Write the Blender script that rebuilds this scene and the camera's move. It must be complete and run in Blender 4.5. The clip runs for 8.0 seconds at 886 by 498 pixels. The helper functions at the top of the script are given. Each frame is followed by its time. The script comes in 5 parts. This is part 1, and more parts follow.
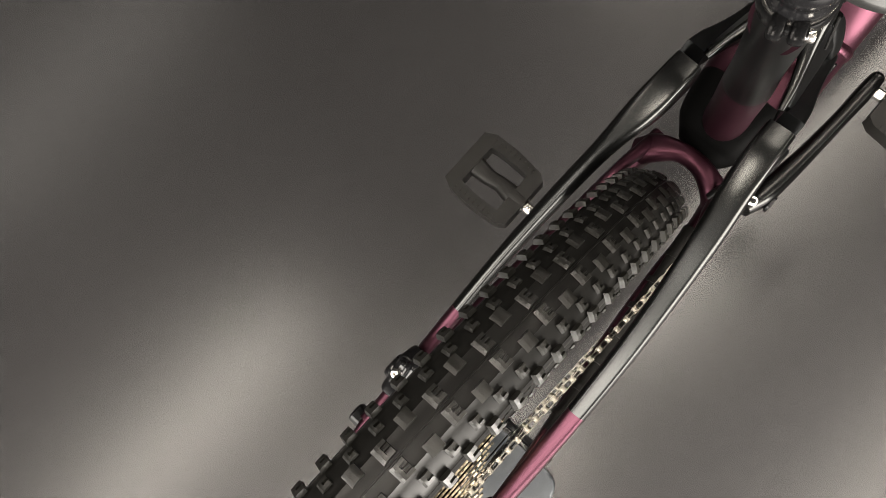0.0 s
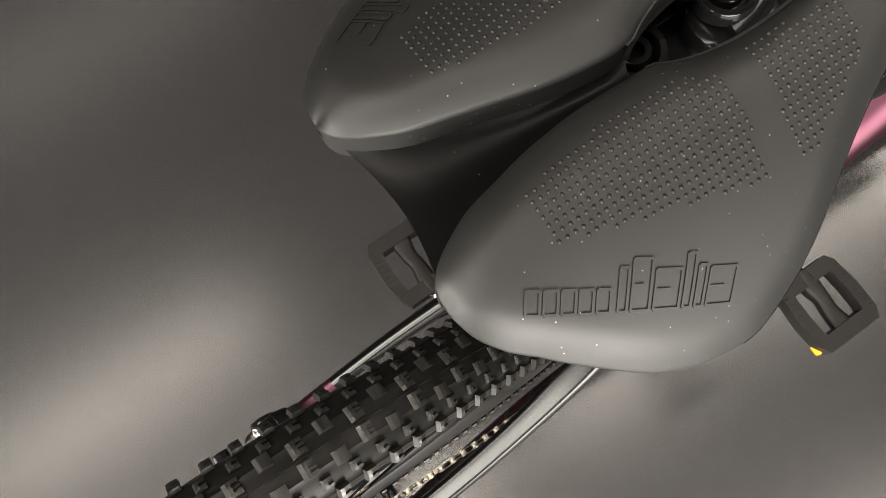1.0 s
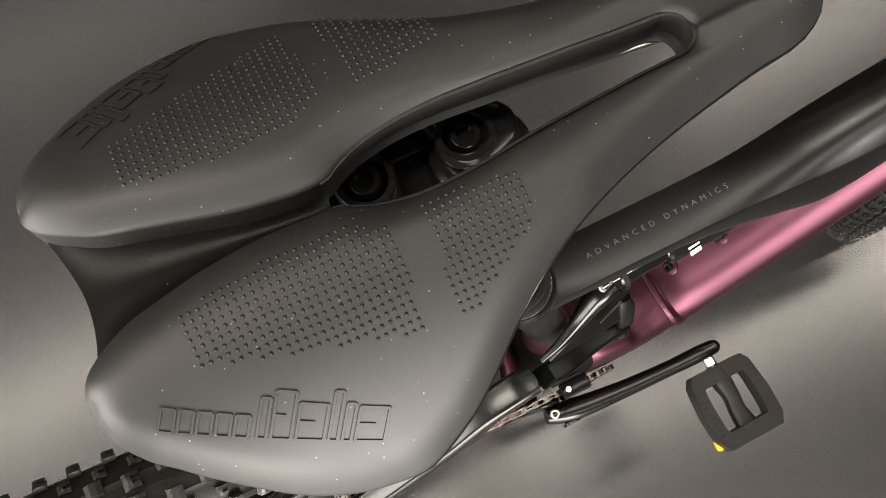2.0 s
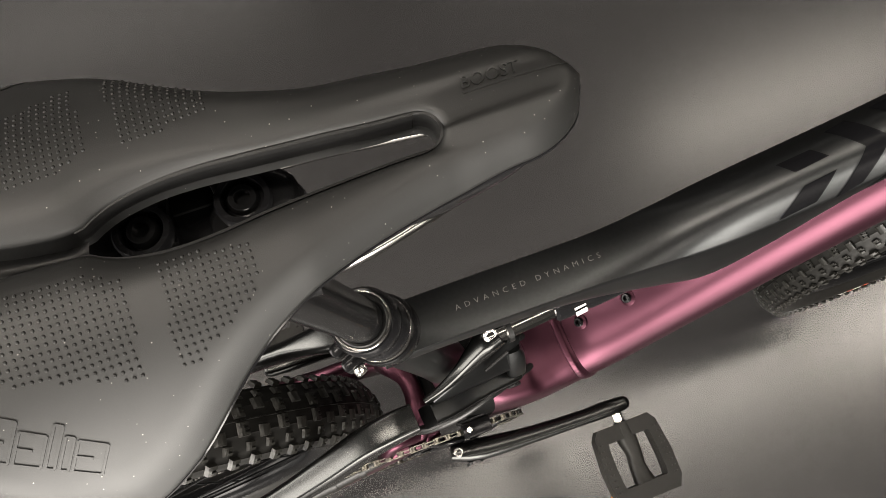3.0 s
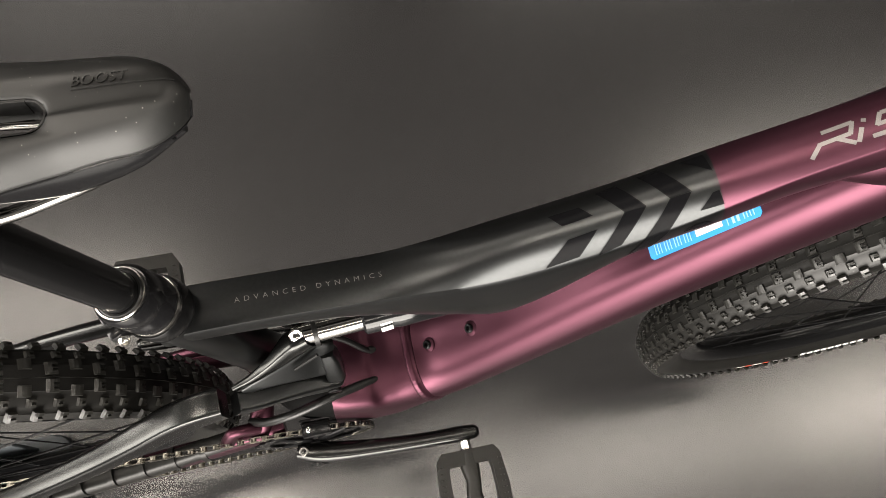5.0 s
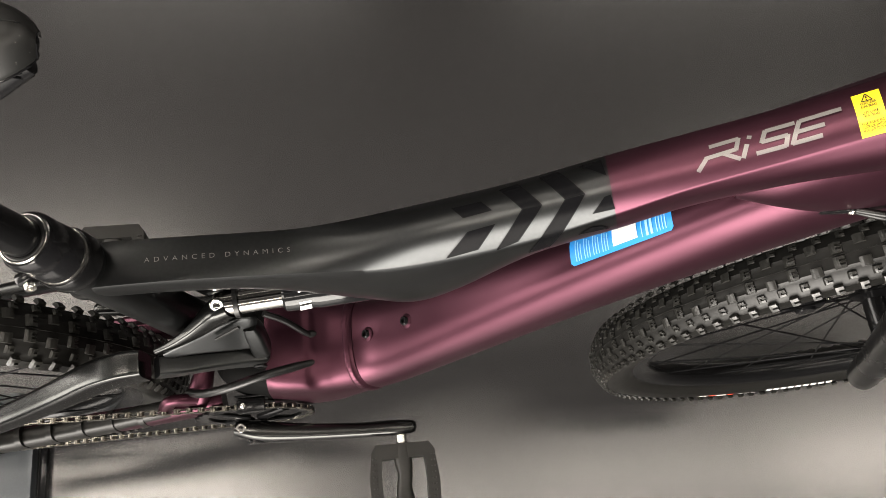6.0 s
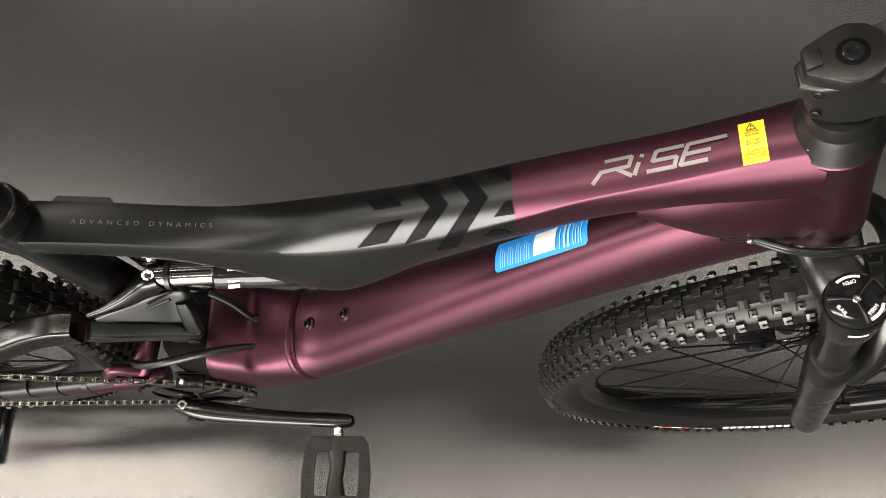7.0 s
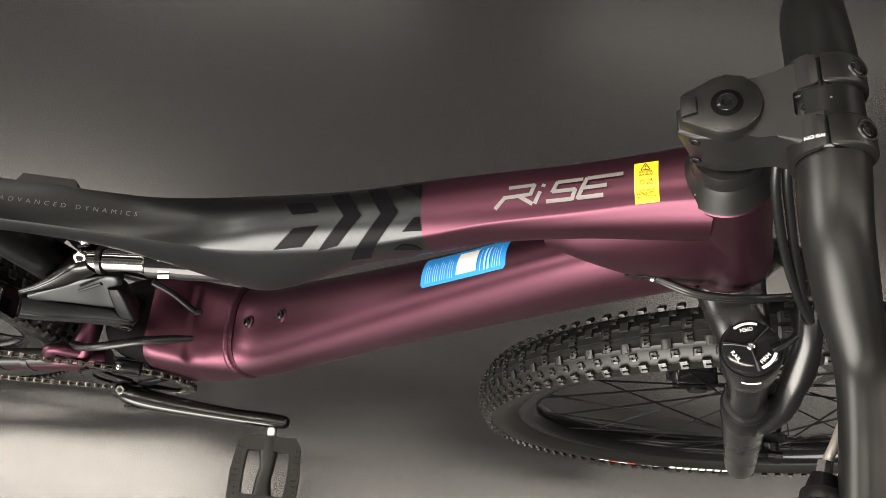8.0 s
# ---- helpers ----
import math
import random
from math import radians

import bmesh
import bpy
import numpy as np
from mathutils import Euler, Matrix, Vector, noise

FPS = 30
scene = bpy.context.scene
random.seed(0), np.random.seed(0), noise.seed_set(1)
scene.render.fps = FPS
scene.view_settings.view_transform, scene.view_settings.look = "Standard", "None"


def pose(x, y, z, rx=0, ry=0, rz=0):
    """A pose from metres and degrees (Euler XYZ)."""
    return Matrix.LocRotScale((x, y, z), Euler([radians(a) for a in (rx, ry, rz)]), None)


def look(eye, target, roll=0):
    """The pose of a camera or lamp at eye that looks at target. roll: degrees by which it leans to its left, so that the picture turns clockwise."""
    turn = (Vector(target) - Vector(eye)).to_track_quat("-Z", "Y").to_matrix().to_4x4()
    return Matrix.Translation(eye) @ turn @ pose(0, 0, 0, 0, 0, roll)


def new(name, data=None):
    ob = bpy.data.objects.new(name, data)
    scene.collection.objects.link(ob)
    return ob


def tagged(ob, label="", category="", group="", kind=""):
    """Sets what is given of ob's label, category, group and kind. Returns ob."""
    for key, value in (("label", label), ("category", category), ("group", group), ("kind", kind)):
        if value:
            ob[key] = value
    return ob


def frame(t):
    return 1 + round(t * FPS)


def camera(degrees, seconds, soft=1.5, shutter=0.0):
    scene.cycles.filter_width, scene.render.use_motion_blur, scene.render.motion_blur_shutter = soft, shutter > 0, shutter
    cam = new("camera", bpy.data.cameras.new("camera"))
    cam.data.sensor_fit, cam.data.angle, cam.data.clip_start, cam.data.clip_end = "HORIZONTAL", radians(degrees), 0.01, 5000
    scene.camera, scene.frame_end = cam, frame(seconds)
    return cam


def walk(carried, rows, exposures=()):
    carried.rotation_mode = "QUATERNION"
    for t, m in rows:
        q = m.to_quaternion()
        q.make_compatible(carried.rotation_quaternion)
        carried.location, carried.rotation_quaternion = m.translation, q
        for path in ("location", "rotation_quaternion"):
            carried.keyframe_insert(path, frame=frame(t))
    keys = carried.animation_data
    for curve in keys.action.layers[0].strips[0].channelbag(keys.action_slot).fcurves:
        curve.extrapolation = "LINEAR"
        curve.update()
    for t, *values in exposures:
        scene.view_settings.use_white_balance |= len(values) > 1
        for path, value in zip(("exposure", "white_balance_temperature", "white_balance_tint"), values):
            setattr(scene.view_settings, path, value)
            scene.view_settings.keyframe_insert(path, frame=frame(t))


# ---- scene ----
from mathutils.bvhtree import BVHTree

cam = camera(59.33, 8.0, soft=0.45)
PATH = [
    (0, (-0.3285, -0.0325, 1.1609), (-0.2802, 0.0908, 0.5757), -27.12),
    (0.5, (-0.2828, -0.0436, 1.1716), (-0.2191, 0.0852, 0.5890), -15.98),
    (1, (-0.2351, -0.0504, 1.1823), (-0.1647, 0.0820, 0.6013), -7.13),
    (1.5, (-0.1935, -0.0625, 1.1905), (-0.1187, 0.0800, 0.6125), -2.86),
    (2, (-0.1546, -0.0730, 1.1971), (-0.0749, 0.0759, 0.6214), 1.36),
    (2.2, (-0.1400, -0.0775, 1.2023), (-0.0577, 0.0740, 0.6276), 3.42),
    (3.5, (-0.0557, -0.1057, 1.2342), (0.0388, 0.0597, 0.6653), 11.44),
    (4, (-0.0229, -0.1198, 1.2474), (0.0721, 0.0502, 0.6798), 13.19),
    (4.5, (0.0103, -0.1357, 1.2582), (0.1042, 0.0386, 0.6919), 14.71),
    (6, (0.1266, -0.1894, 1.2817), (0.1954, 0.0037, 0.7178), 14.48),
    (6.5, (0.1633, -0.2052, 1.2906), (0.2244, -0.0047, 0.7284), 14.81),
    (7, (0.2008, -0.2149, 1.2998), (0.2553, -0.0084, 0.7391), 15.66),
    (7.5, (0.2364, -0.2179, 1.3078), (0.2864, -0.0053, 0.7490), 17.07),
    (8, (0.2662, -0.2171, 1.3162), (0.3153, 0.0009, 0.7593), 19.20),
]
walk(cam, [(t, look(eye, target, roll)) for t, eye, target, roll in PATH])

# ---- world and lamps: a closed shop with ceiling strip lights ----
world = bpy.data.worlds.new("room_world")
scene.world = world
world.use_nodes = True
world.node_tree.nodes["Background"].inputs["Color"].default_value = (0.8, 0.85, 1.0, 1)
world.node_tree.nodes["Background"].inputs["Strength"].default_value = 0.01
scene.view_settings.exposure = -0.06
CEILING = 2.75
# x, y, length along x, watts
STRIPS = [(-1.55, 1.12, 1.6, 16), (2.8, 1.18, 1.8, 16), (-1.08, -0.02, 1.6, 42), (1.1, -0.15, 1.9, 18), (3.0, -0.15, 1.6, 30), (0.5, -1.55, 2.2, 21), (-0.7, 3.0, 2.0, 0.4), (2.6, 3.0, 2.6, 1.5)]
# daylight through the shop windows behind the rear wheel and beside it: middle, width, height, watts, way it faces
WINDOWS = [((-3.4, -0.2, 1.42), 2.6, 1.9, 330, (1, 0)), ((-1.3, -3.2, 1.22), 3.4, 2.3, 720, (0, 1))]


def strip_lamp(x, y, length, watts):
    data = bpy.data.lights.new("strip_light", "AREA")
    data.shape, data.size, data.size_y = "RECTANGLE", length, 0.13
    data.energy, data.color = watts, (1.0, 0.90, 0.78)
    lamp = new("strip_light", data)
    lamp.matrix_world = pose(x, y, CEILING - 0.062)
    return lamp


for row in STRIPS:
    strip_lamp(*row)
for (x, y, z), width, height, watts, (fx, fy) in WINDOWS:
    sky = bpy.data.lights.new("window_daylight", "AREA")
    sky.shape, sky.size, sky.size_y = "RECTANGLE", width - 0.1, height - 0.1
    sky.energy, sky.color = watts, (1.0, 0.94, 0.86)
    lamp = new("window_daylight", sky)
    lamp.matrix_world = look((x + 0.005 * fx, y + 0.005 * fy, z), (x + fx, y + fy, z))


# no light by way of polished metal onto dull surfaces: too weak to see, and slow to settle
bpy.context.scene.cycles.caustics_reflective = False


# ---- materials ----
def material(name, base, rough, metal=0.0, grain=0.0, grain_scale=400.0, blotch=0.0, blotch_scale=12.0, bump=0.0,
             bump_scale=900.0, specks=0.0, speck_scale=260.0, coat=0.0, random=0.0, speck_colour=(0.38, 0.37, 0.34), flat=False, gloss=0.5):
    """A surface with colour and roughness variation at two scales, fine relief, and loose pale dust specks."""
    m = bpy.data.materials.new(name)
    m.use_nodes = True
    nt = m.node_tree
    n, link = nt.nodes, nt.links.new
    shader = n["Principled BSDF"]
    shader.inputs["Metallic"].default_value = metal
    shader.inputs["Specular IOR Level"].default_value = gloss
    shader.inputs["Coat Weight"].default_value = coat
    shader.inputs["Coat Roughness"].default_value = 0.12
    coord = n.new("ShaderNodeTexCoord").outputs["Object"]

    def noise_of(scale, detail):
        t = n.new("ShaderNodeTexNoise")
        t.inputs["Scale"].default_value, t.inputs["Detail"].default_value = scale, detail
        link(coord, t.inputs["Vector"])
        return t.outputs["Fac"]

    def mixed(fac, a, b, blend="MIX"):
        x = n.new("ShaderNodeMix")
        x.data_type, x.blend_type = "RGBA", blend
        for socket, v in ((x.inputs[0], fac), (x.inputs[6], a), (x.inputs[7], b)):
            if isinstance(v, (int, float)):
                socket.default_value = v
            elif isinstance(v, tuple):
                socket.default_value = (*v, 1)
            else:
                link(v, socket)
        return x.outputs[2]

    def ramp(fac, a, b, lo=0.0, hi=1.0):
        r = n.new("ShaderNodeMapRange")
        r.inputs["From Min"].default_value, r.inputs["From Max"].default_value = a, b
        r.inputs["To Min"].default_value, r.inputs["To Max"].default_value = lo, hi
        link(fac, r.inputs["Value"])
        return r.outputs["Result"]

    fine, coarse = noise_of(grain_scale, 3), noise_of(blotch_scale, 4)
    tint = lambda k: tuple(min(1.0, c * k) for c in base)  # noqa: E731
    colour = mixed(ramp(fine, 0.3, 0.7), tint(1 - grain), tint(1 + grain))
    colour = mixed(ramp(coarse, 0.15, 0.95, 0, blotch), colour, tint(2.2))
    if random:
        info = n.new("ShaderNodeObjectInfo").outputs["Random"]
        colour = mixed(ramp(info, 0, 1, 0, random), colour, tint(2.0))
    if specks:
        v = n.new("ShaderNodeTexVoronoi")
        v.inputs["Scale"].default_value = speck_scale
        link(coord, v.inputs["Vector"])
        near = ramp(v.outputs["Distance"], 0.15, 0.10)
        some = n.new("ShaderNodeSeparateColor")
        link(v.outputs["Color"], some.inputs["Color"])
        few = ramp(some.outputs["Red"], 1 - specks, 1 - specks + 0.01)
        both = n.new("ShaderNodeMath")
        both.operation = "MULTIPLY"
        link(near, both.inputs[0]), link(few, both.inputs[1])
        colour = mixed(both.outputs[0], colour, speck_colour)
    link(colour, shader.inputs["Base Color"])
    if flat:
        link(ramp(fine, 0.3, 0.7, rough * 0.95, rough * 1.05), shader.inputs["Roughness"])
    else:
        link(ramp(coarse, 0.1, 0.9, rough * 0.85, min(1.0, rough * 1.15)), shader.inputs["Roughness"])
    if bump:
        b = n.new("ShaderNodeBump")
        b.inputs["Strength"].default_value, b.inputs["Distance"].default_value = bump, 0.0006
        link(noise_of(bump_scale, 2), b.inputs["Height"])
        link(b.outputs["Normal"], shader.inputs["Normal"])
    return m


FLOOR = material("dark_grey_floor", (0.0193, 0.0187, 0.0190), 0.26, grain=0.06, grain_scale=45, blotch=0.0, flat=True)
WALL = material("grey_wall_paint", (0.025, 0.0245, 0.025), 0.7, grain=0.05, blotch=0.05)
CEIL = material("ceiling_paint", (0.030, 0.029, 0.029), 0.8, grain=0.04)
BLACK = material("satin_black_paint", (0.0270, 0.0280, 0.0285), 0.33, metal=0.95, grain=0.06, blotch=0.02)
STAYB = material("semi_gloss_black_paint", (0.029, 0.0295, 0.029), 0.24, metal=0.95, grain=0.05, blotch=0.02)
PURPLE = material("metallic_plum_paint", (0.050, 0.0172, 0.0266), 0.39, metal=0.9, grain=0.10, grain_scale=2500, blotch=0.04, specks=0.004, speck_scale=120)
DECAL = material("clear_gloss_black_decal", (0.003, 0.003, 0.0034), 0.26, gloss=0.02, grain=0.05)
GLOSS = material("gloss_black_decal", (0.006, 0.006, 0.0065), 0.12, gloss=0.25, grain=0.05)
ANOD = material("black_anodised_metal", (0.010, 0.010, 0.0105), 0.20, gloss=0.27, metal=0.6, grain=0.1, blotch=0.05)
SATIN = material("satin_black_casting", (0.0040, 0.0040, 0.0040), 0.27, gloss=0.34, grain=0.1, blotch=0.05)
MATT = material("matt_black_alloy", (0.0095, 0.0095, 0.0092), 0.36, gloss=0.30, metal=0.5, grain=0.10, grain_scale=2500, specks=0.006, speck_scale=200)
STEMP = material("matt_black_stem_coat", (0.0048, 0.0047, 0.0045), 0.35, gloss=0.33, grain=0.12, grain_scale=2500, blotch=0.06, bump=0.10, bump_scale=2600, specks=0.006, speck_scale=200)
RUBBER = material("tyre_rubber", (0.0054, 0.0052, 0.0047), 0.42, gloss=0.22, grain=0.25, grain_scale=300, blotch=0.25, blotch_scale=25, bump=0.08, bump_scale=1800)
KNOB = material("tread_rubber", (0.0074, 0.0072, 0.0062), 0.33, gloss=0.45, grain=0.2, grain_scale=400, blotch=0.3, blotch_scale=60, bump=0.30, bump_scale=1500, random=0.25)
COVER = material("saddle_cover", (0.0062, 0.0063, 0.0061), 0.52, gloss=0.37, grain=0.10, grain_scale=1800, blotch=0.08, blotch_scale=30, bump=0.07, bump_scale=3200, specks=0.10, speck_scale=680, speck_colour=(0.22, 0.215, 0.20))
DOTS = material("saddle_grip_dots", (0.0072, 0.0072, 0.0070), 0.45, gloss=0.28, grain=0.1, blotch=0.05)
RAILM = material("dark_polished_steel", (0.20, 0.195, 0.185), 0.14, metal=1.0, grain=0.05, blotch=0.1)
CHANNEL = material("saddle_channel_film", (0.004, 0.004, 0.004), 0.34, gloss=0.15, grain=0.1, blotch=0.06, specks=0.04, speck_scale=620)
STEEL = material("bright_steel", (0.62, 0.60, 0.57), 0.22, metal=1.0, grain=0.1, blotch=0.1)
CHAINM = material("chain_steel", (0.13, 0.122, 0.105), 0.30, metal=1.0, grain=0.2, blotch=0.15, random=0.2)
COGM = material("cassette_steel", (0.24, 0.205, 0.15), 0.30, metal=1.0, grain=0.2, blotch=0.1)
SILVERP = material("silver_print", (0.26, 0.245, 0.225), 0.38, metal=0.5, grain=0.15, grain_scale=3000)
EMBLEM = material("dull_silver_print", (0.135, 0.125, 0.122), 0.42, metal=0.5, grain=0.15, grain_scale=3000)
GREYP = material("grey_print", (0.15, 0.145, 0.14), 0.5, grain=0.1)
WHITEP = material("white_print", (0.75, 0.74, 0.72), 0.5, grain=0.05)
YELLOW = material("yellow_sticker", (0.80, 0.58, 0.01), 0.4, grain=0.04)
BLUE = material("blue_sticker", (0.02, 0.25, 0.68), 0.35, grain=0.04)
PALE = material("pale_blue_print", (0.30, 0.60, 0.85), 0.4)
# SHADOWP is near-black colour that stands in for shade in hollows
SHADOWP = material("painted_shade_black", (0.0020, 0.0020, 0.0020), 0.6, gloss=0.03, grain=0.1, blotch=0.1)
INK = material("black_ink", (0.01, 0.01, 0.01), 0.5, gloss=0.2)
AMBER = material("amber_reflector", (0.85, 0.33, 0.01), 0.15, grain=0.1)
RED = material("red_print", (0.6, 0.06, 0.03), 0.5)
PLASTIC = material("pedal_plastic", (0.0075, 0.0072, 0.0064), 0.45, gloss=0.22, grain=0.15, blotch=0.1, bump=0.4, bump_scale=1800)
HOSE = material("hose_rubber", (0.0045, 0.0045, 0.0045), 0.35, gloss=0.3, grain=0.1)
PLATE = material("steel_stand_paint", (0.045, 0.050, 0.055), 0.42, metal=0.2, grain=0.08, blotch=0.15, blotch_scale=18, bump=0.1)
GLASS = bpy.data.materials.new("window_glass")
GLASS.use_nodes = True
GLASS.node_tree.nodes["Principled BSDF"].inputs["Transmission Weight"].default_value = 1.0
GLASS.node_tree.nodes["Principled BSDF"].inputs["Roughness"].default_value = 0.0
LAMP = material("lamp_housing", (0.8, 0.8, 0.8), 0.4)
DIFF = material("lamp_diffuser", (0.8, 0.8, 0.8), 0.4)
DIFF.node_tree.nodes["Principled BSDF"].inputs["Emission Color"].default_value = (1, 0.93, 0.84, 1)
DIFF.node_tree.nodes["Principled BSDF"].inputs["Emission Strength"].default_value = 6.0
DIFF.cycles.emission_sampling = "NONE"

FLOOR.node_tree.nodes["Principled BSDF"].inputs["IOR"].default_value = 1.65

# ---- mesh tools ----
Y = Vector((0, 1, 0))


def finish(name, bm, mat, sharp=38):
    me = bpy.data.meshes.new(name)
    bmesh.ops.recalc_face_normals(bm, faces=bm.faces)
    bm.to_mesh(me)
    bm.free()
    me.materials.append(mat)
    me.polygons.foreach_set("use_smooth", [True] * len(me.polygons))
    me.set_sharp_from_angle(angle=radians(sharp))
    return me


def part(name, bm, mat, parent=None, label="", m=None, sharp=38):
    """ONE mesh object from a bmesh, under a thing or a part."""
    if m is not None:
        bm.transform(m)
    ob = new(name, finish(name, bm, mat, sharp))
    if parent is not None:
        ob.parent = parent
    return tagged(ob, label) if label else ob


def group_of(name, parent=None, label=""):
    ob = new(name)
    ob.empty_display_size = 0.02
    if parent is not None:
        ob.parent = parent
    return tagged(ob, label) if label else ob


def spline(rows, steps):
    """Catmull-Rom through rows of numbers."""
    p = np.array(rows, float)
    p = np.vstack([2 * p[0] - p[1], p, 2 * p[-1] - p[-2]])
    out = []
    for i in range(1, len(p) - 2):
        for k in range(steps):
            t = k / steps
            a, b, c, d = p[i - 1 : i + 3]
            out.append(0.5 * (2 * b + (c - a) * t + (2 * a - 5 * b + 4 * c - d) * t * t + (3 * b - a - 3 * c + d) * t ** 3))
    return np.array(out + [p[-2]])


def sweep(rows, steps=6, around=24, lateral=Y, caps=True, bm=None, keel_up=1):
    """Skin over rows (x, y, z, half width, half height, exponent, keel): a tube whose section is a superellipse, narrowed below by keel."""
    rows = [(*r, 2.0, 0.0)[:7] if len(r) == 5 else (*r, 0.0)[:7] for r in rows]
    q = spline(rows, steps)
    bm = bm or bmesh.new()
    rings = []
    for i, r in enumerate(q):
        c = Vector(r[:3])
        t = (Vector(q[min(i + 1, len(q) - 1)][:3]) - Vector(q[max(i - 1, 0)][:3])).normalized()
        side = (lateral - t * lateral.dot(t)).normalized()
        up = side.cross(t)
        ring = []
        for k in range(around):
            a = 2 * math.pi * k / around
            ca, sa = math.cos(a), math.sin(a)
            e = 2.0 / r[5]
            u = math.copysign(abs(ca) ** e, ca) * r[3]
            v = math.copysign(abs(sa) ** e, sa) * r[4]
            u *= 1 - r[6] * max(0.0, -v / max(r[4], 1e-9)) if keel_up == 1 else 1
            ring.append(bm.verts.new(c + side * u + up * v))
        rings.append(ring)
    for a, b in zip(rings, rings[1:]):
        for k in range(around):
            bm.faces.new((a[k], a[(k + 1) % around], b[(k + 1) % around], b[k]))
    if caps:
        bm.faces.new(rings[0])
        bm.faces.new(rings[-1][::-1])
    return bm


def round_tube(points, r, steps=6, around=12):
    """A round tube of one radius through points, in any direction."""
    pts = [Vector(p) for p in points]
    ref = Vector((0.31, 0.87, 0.21))
    return sweep([(*p, r, r, 2.0) for p in pts], steps, around, ref)


def lathe(profile, around=32, axis="y", centre=(0, 0, 0)):
    """Turns (radius, along) pairs round an axis through centre."""
    bm = bmesh.new()
    rings = []
    for r, h in profile:
        ring = []
        for k in range(around):
            a = 2 * math.pi * k / around
            c, s = r * math.cos(a), r * math.sin(a)
            v = {"x": (h, c, s), "y": (c, h, s), "z": (c, s, h)}[axis]
            ring.append(bm.verts.new(Vector(centre) + Vector(v)))
        rings.append(ring)
    for a, b in zip(rings, rings[1:]):
        for k in range(around):
            bm.faces.new((a[k], a[(k + 1) % around], b[(k + 1) % around], b[k]))
    if profile[0][0] > 1e-5 and profile[0] != profile[-1]:
        bm.faces.new(rings[0]), bm.faces.new(rings[-1][::-1])
    bmesh.ops.remove_doubles(bm, verts=bm.verts, dist=1e-7)
    return bm


def box(size, m=None, bevel=0.0, segments=2, taper=1.0):
    """A bevelled block about its middle; taper narrows its top."""
    bm = bmesh.new()
    bmesh.ops.create_cube(bm, size=1.0)
    for v in bm.verts:
        k = taper if v.co.z > 0 else 1.0
        v.co = Vector((v.co.x * size[0] * k, v.co.y * size[1] * k, v.co.z * size[2]))
    if bevel:
        bmesh.ops.bevel(bm, geom=bm.edges[:], offset=bevel, segments=segments, profile=0.5, affect="EDGES")
    if m is not None:
        bm.transform(m)
    return bm


def prism(outline, h, m=None, bevel=0.0, segments=2):
    """A flat outline of (x, y) raised to thickness h about z = 0."""
    bm = bmesh.new()
    low = [bm.verts.new((x, y, -h / 2)) for x, y in outline]
    high = [bm.verts.new((x, y, h / 2)) for x, y in outline]
    n = len(outline)
    bm.faces.new(low[::-1]), bm.faces.new(high)
    rim = []
    for k in range(n):
        bm.faces.new((low[k], low[(k + 1) % n], high[(k + 1) % n], high[k]))
    if bevel:
        rim = [e for e in bm.edges if abs(e.verts[0].co.z - e.verts[1].co.z) < 1e-9]
        bmesh.ops.bevel(bm, geom=rim, offset=bevel, segments=segments, profile=0.5, affect="EDGES")
    if m is not None:
        bm.transform(m)
    return bm


def joined(*some):
    """Several bmeshes as one."""
    out = bmesh.new()
    for b in some:
        me = bpy.data.meshes.new("scrap")
        b.to_mesh(me)
        b.free()
        out.from_mesh(me)
        bpy.data.meshes.remove(me)
    return out


def frame_of(origin, x_dir, z_dir):
    """A pose whose x and z axes lie along the given directions."""
    z = Vector(z_dir).normalized()
    x = Vector(x_dir)
    x = (x - z * x.dot(z)).normalized()
    y = z.cross(x)
    m = Matrix((x, y, z)).transposed().to_4x4()
    m.translation = Vector(origin)
    return m


def bolt(where, direction, r=0.005, h=0.004):
    """A socket-head bolt with a recessed hexagon."""
    prof = [(0.0, h * 0.45), (r * 0.5, h * 0.45), (r * 0.52, h), (r * 0.85, h), (r, h * 0.8), (r, 0), (0.0, 0)]
    bm = lathe(prof, 18, "z")
    bm.transform(frame_of(where, (0.3, 0.9, 0.2), direction))
    return bm


def tree_of(*obs):
    verts, faces = [], []
    for ob in obs:
        base = len(verts)
        verts += [v.co.copy() for v in ob.data.vertices]
        faces += [[base + i for i in p.vertices] for p in ob.data.polygons]
    return BVHTree.FromPolygons(verts, faces)


def letters(text, height, spacing=1.0, shear=0.0, thin=0.0):
    """Flat lettering as a bmesh, its baseline's start at the origin."""
    cu = bpy.data.curves.new("letters", "FONT")
    cu.body, cu.size, cu.space_character, cu.shear = text, height / 0.69, spacing, shear
    cu.resolution_u = 3
    cu.offset = thin * cu.size
    ob = bpy.data.objects.new("letters", cu)
    me = bpy.data.meshes.new_from_object(ob)
    bm = bmesh.new()
    bm.from_mesh(me)
    bpy.data.objects.remove(ob), bpy.data.curves.remove(cu), bpy.data.meshes.remove(me)
    return bm


def quads(shapes):
    """Flat outlines of (x, y) as one bmesh."""
    bm = bmesh.new()
    for s in shapes:
        bm.faces.new([bm.verts.new((x, y, 0)) for x, y in s])
    return bm


def fit_width(bm, width):
    lo, hi = min(v.co.x for v in bm.verts), max(v.co.x for v in bm.verts)
    for v in bm.verts:
        v.co.x = (v.co.x - lo) * width / (hi - lo)
    return bm


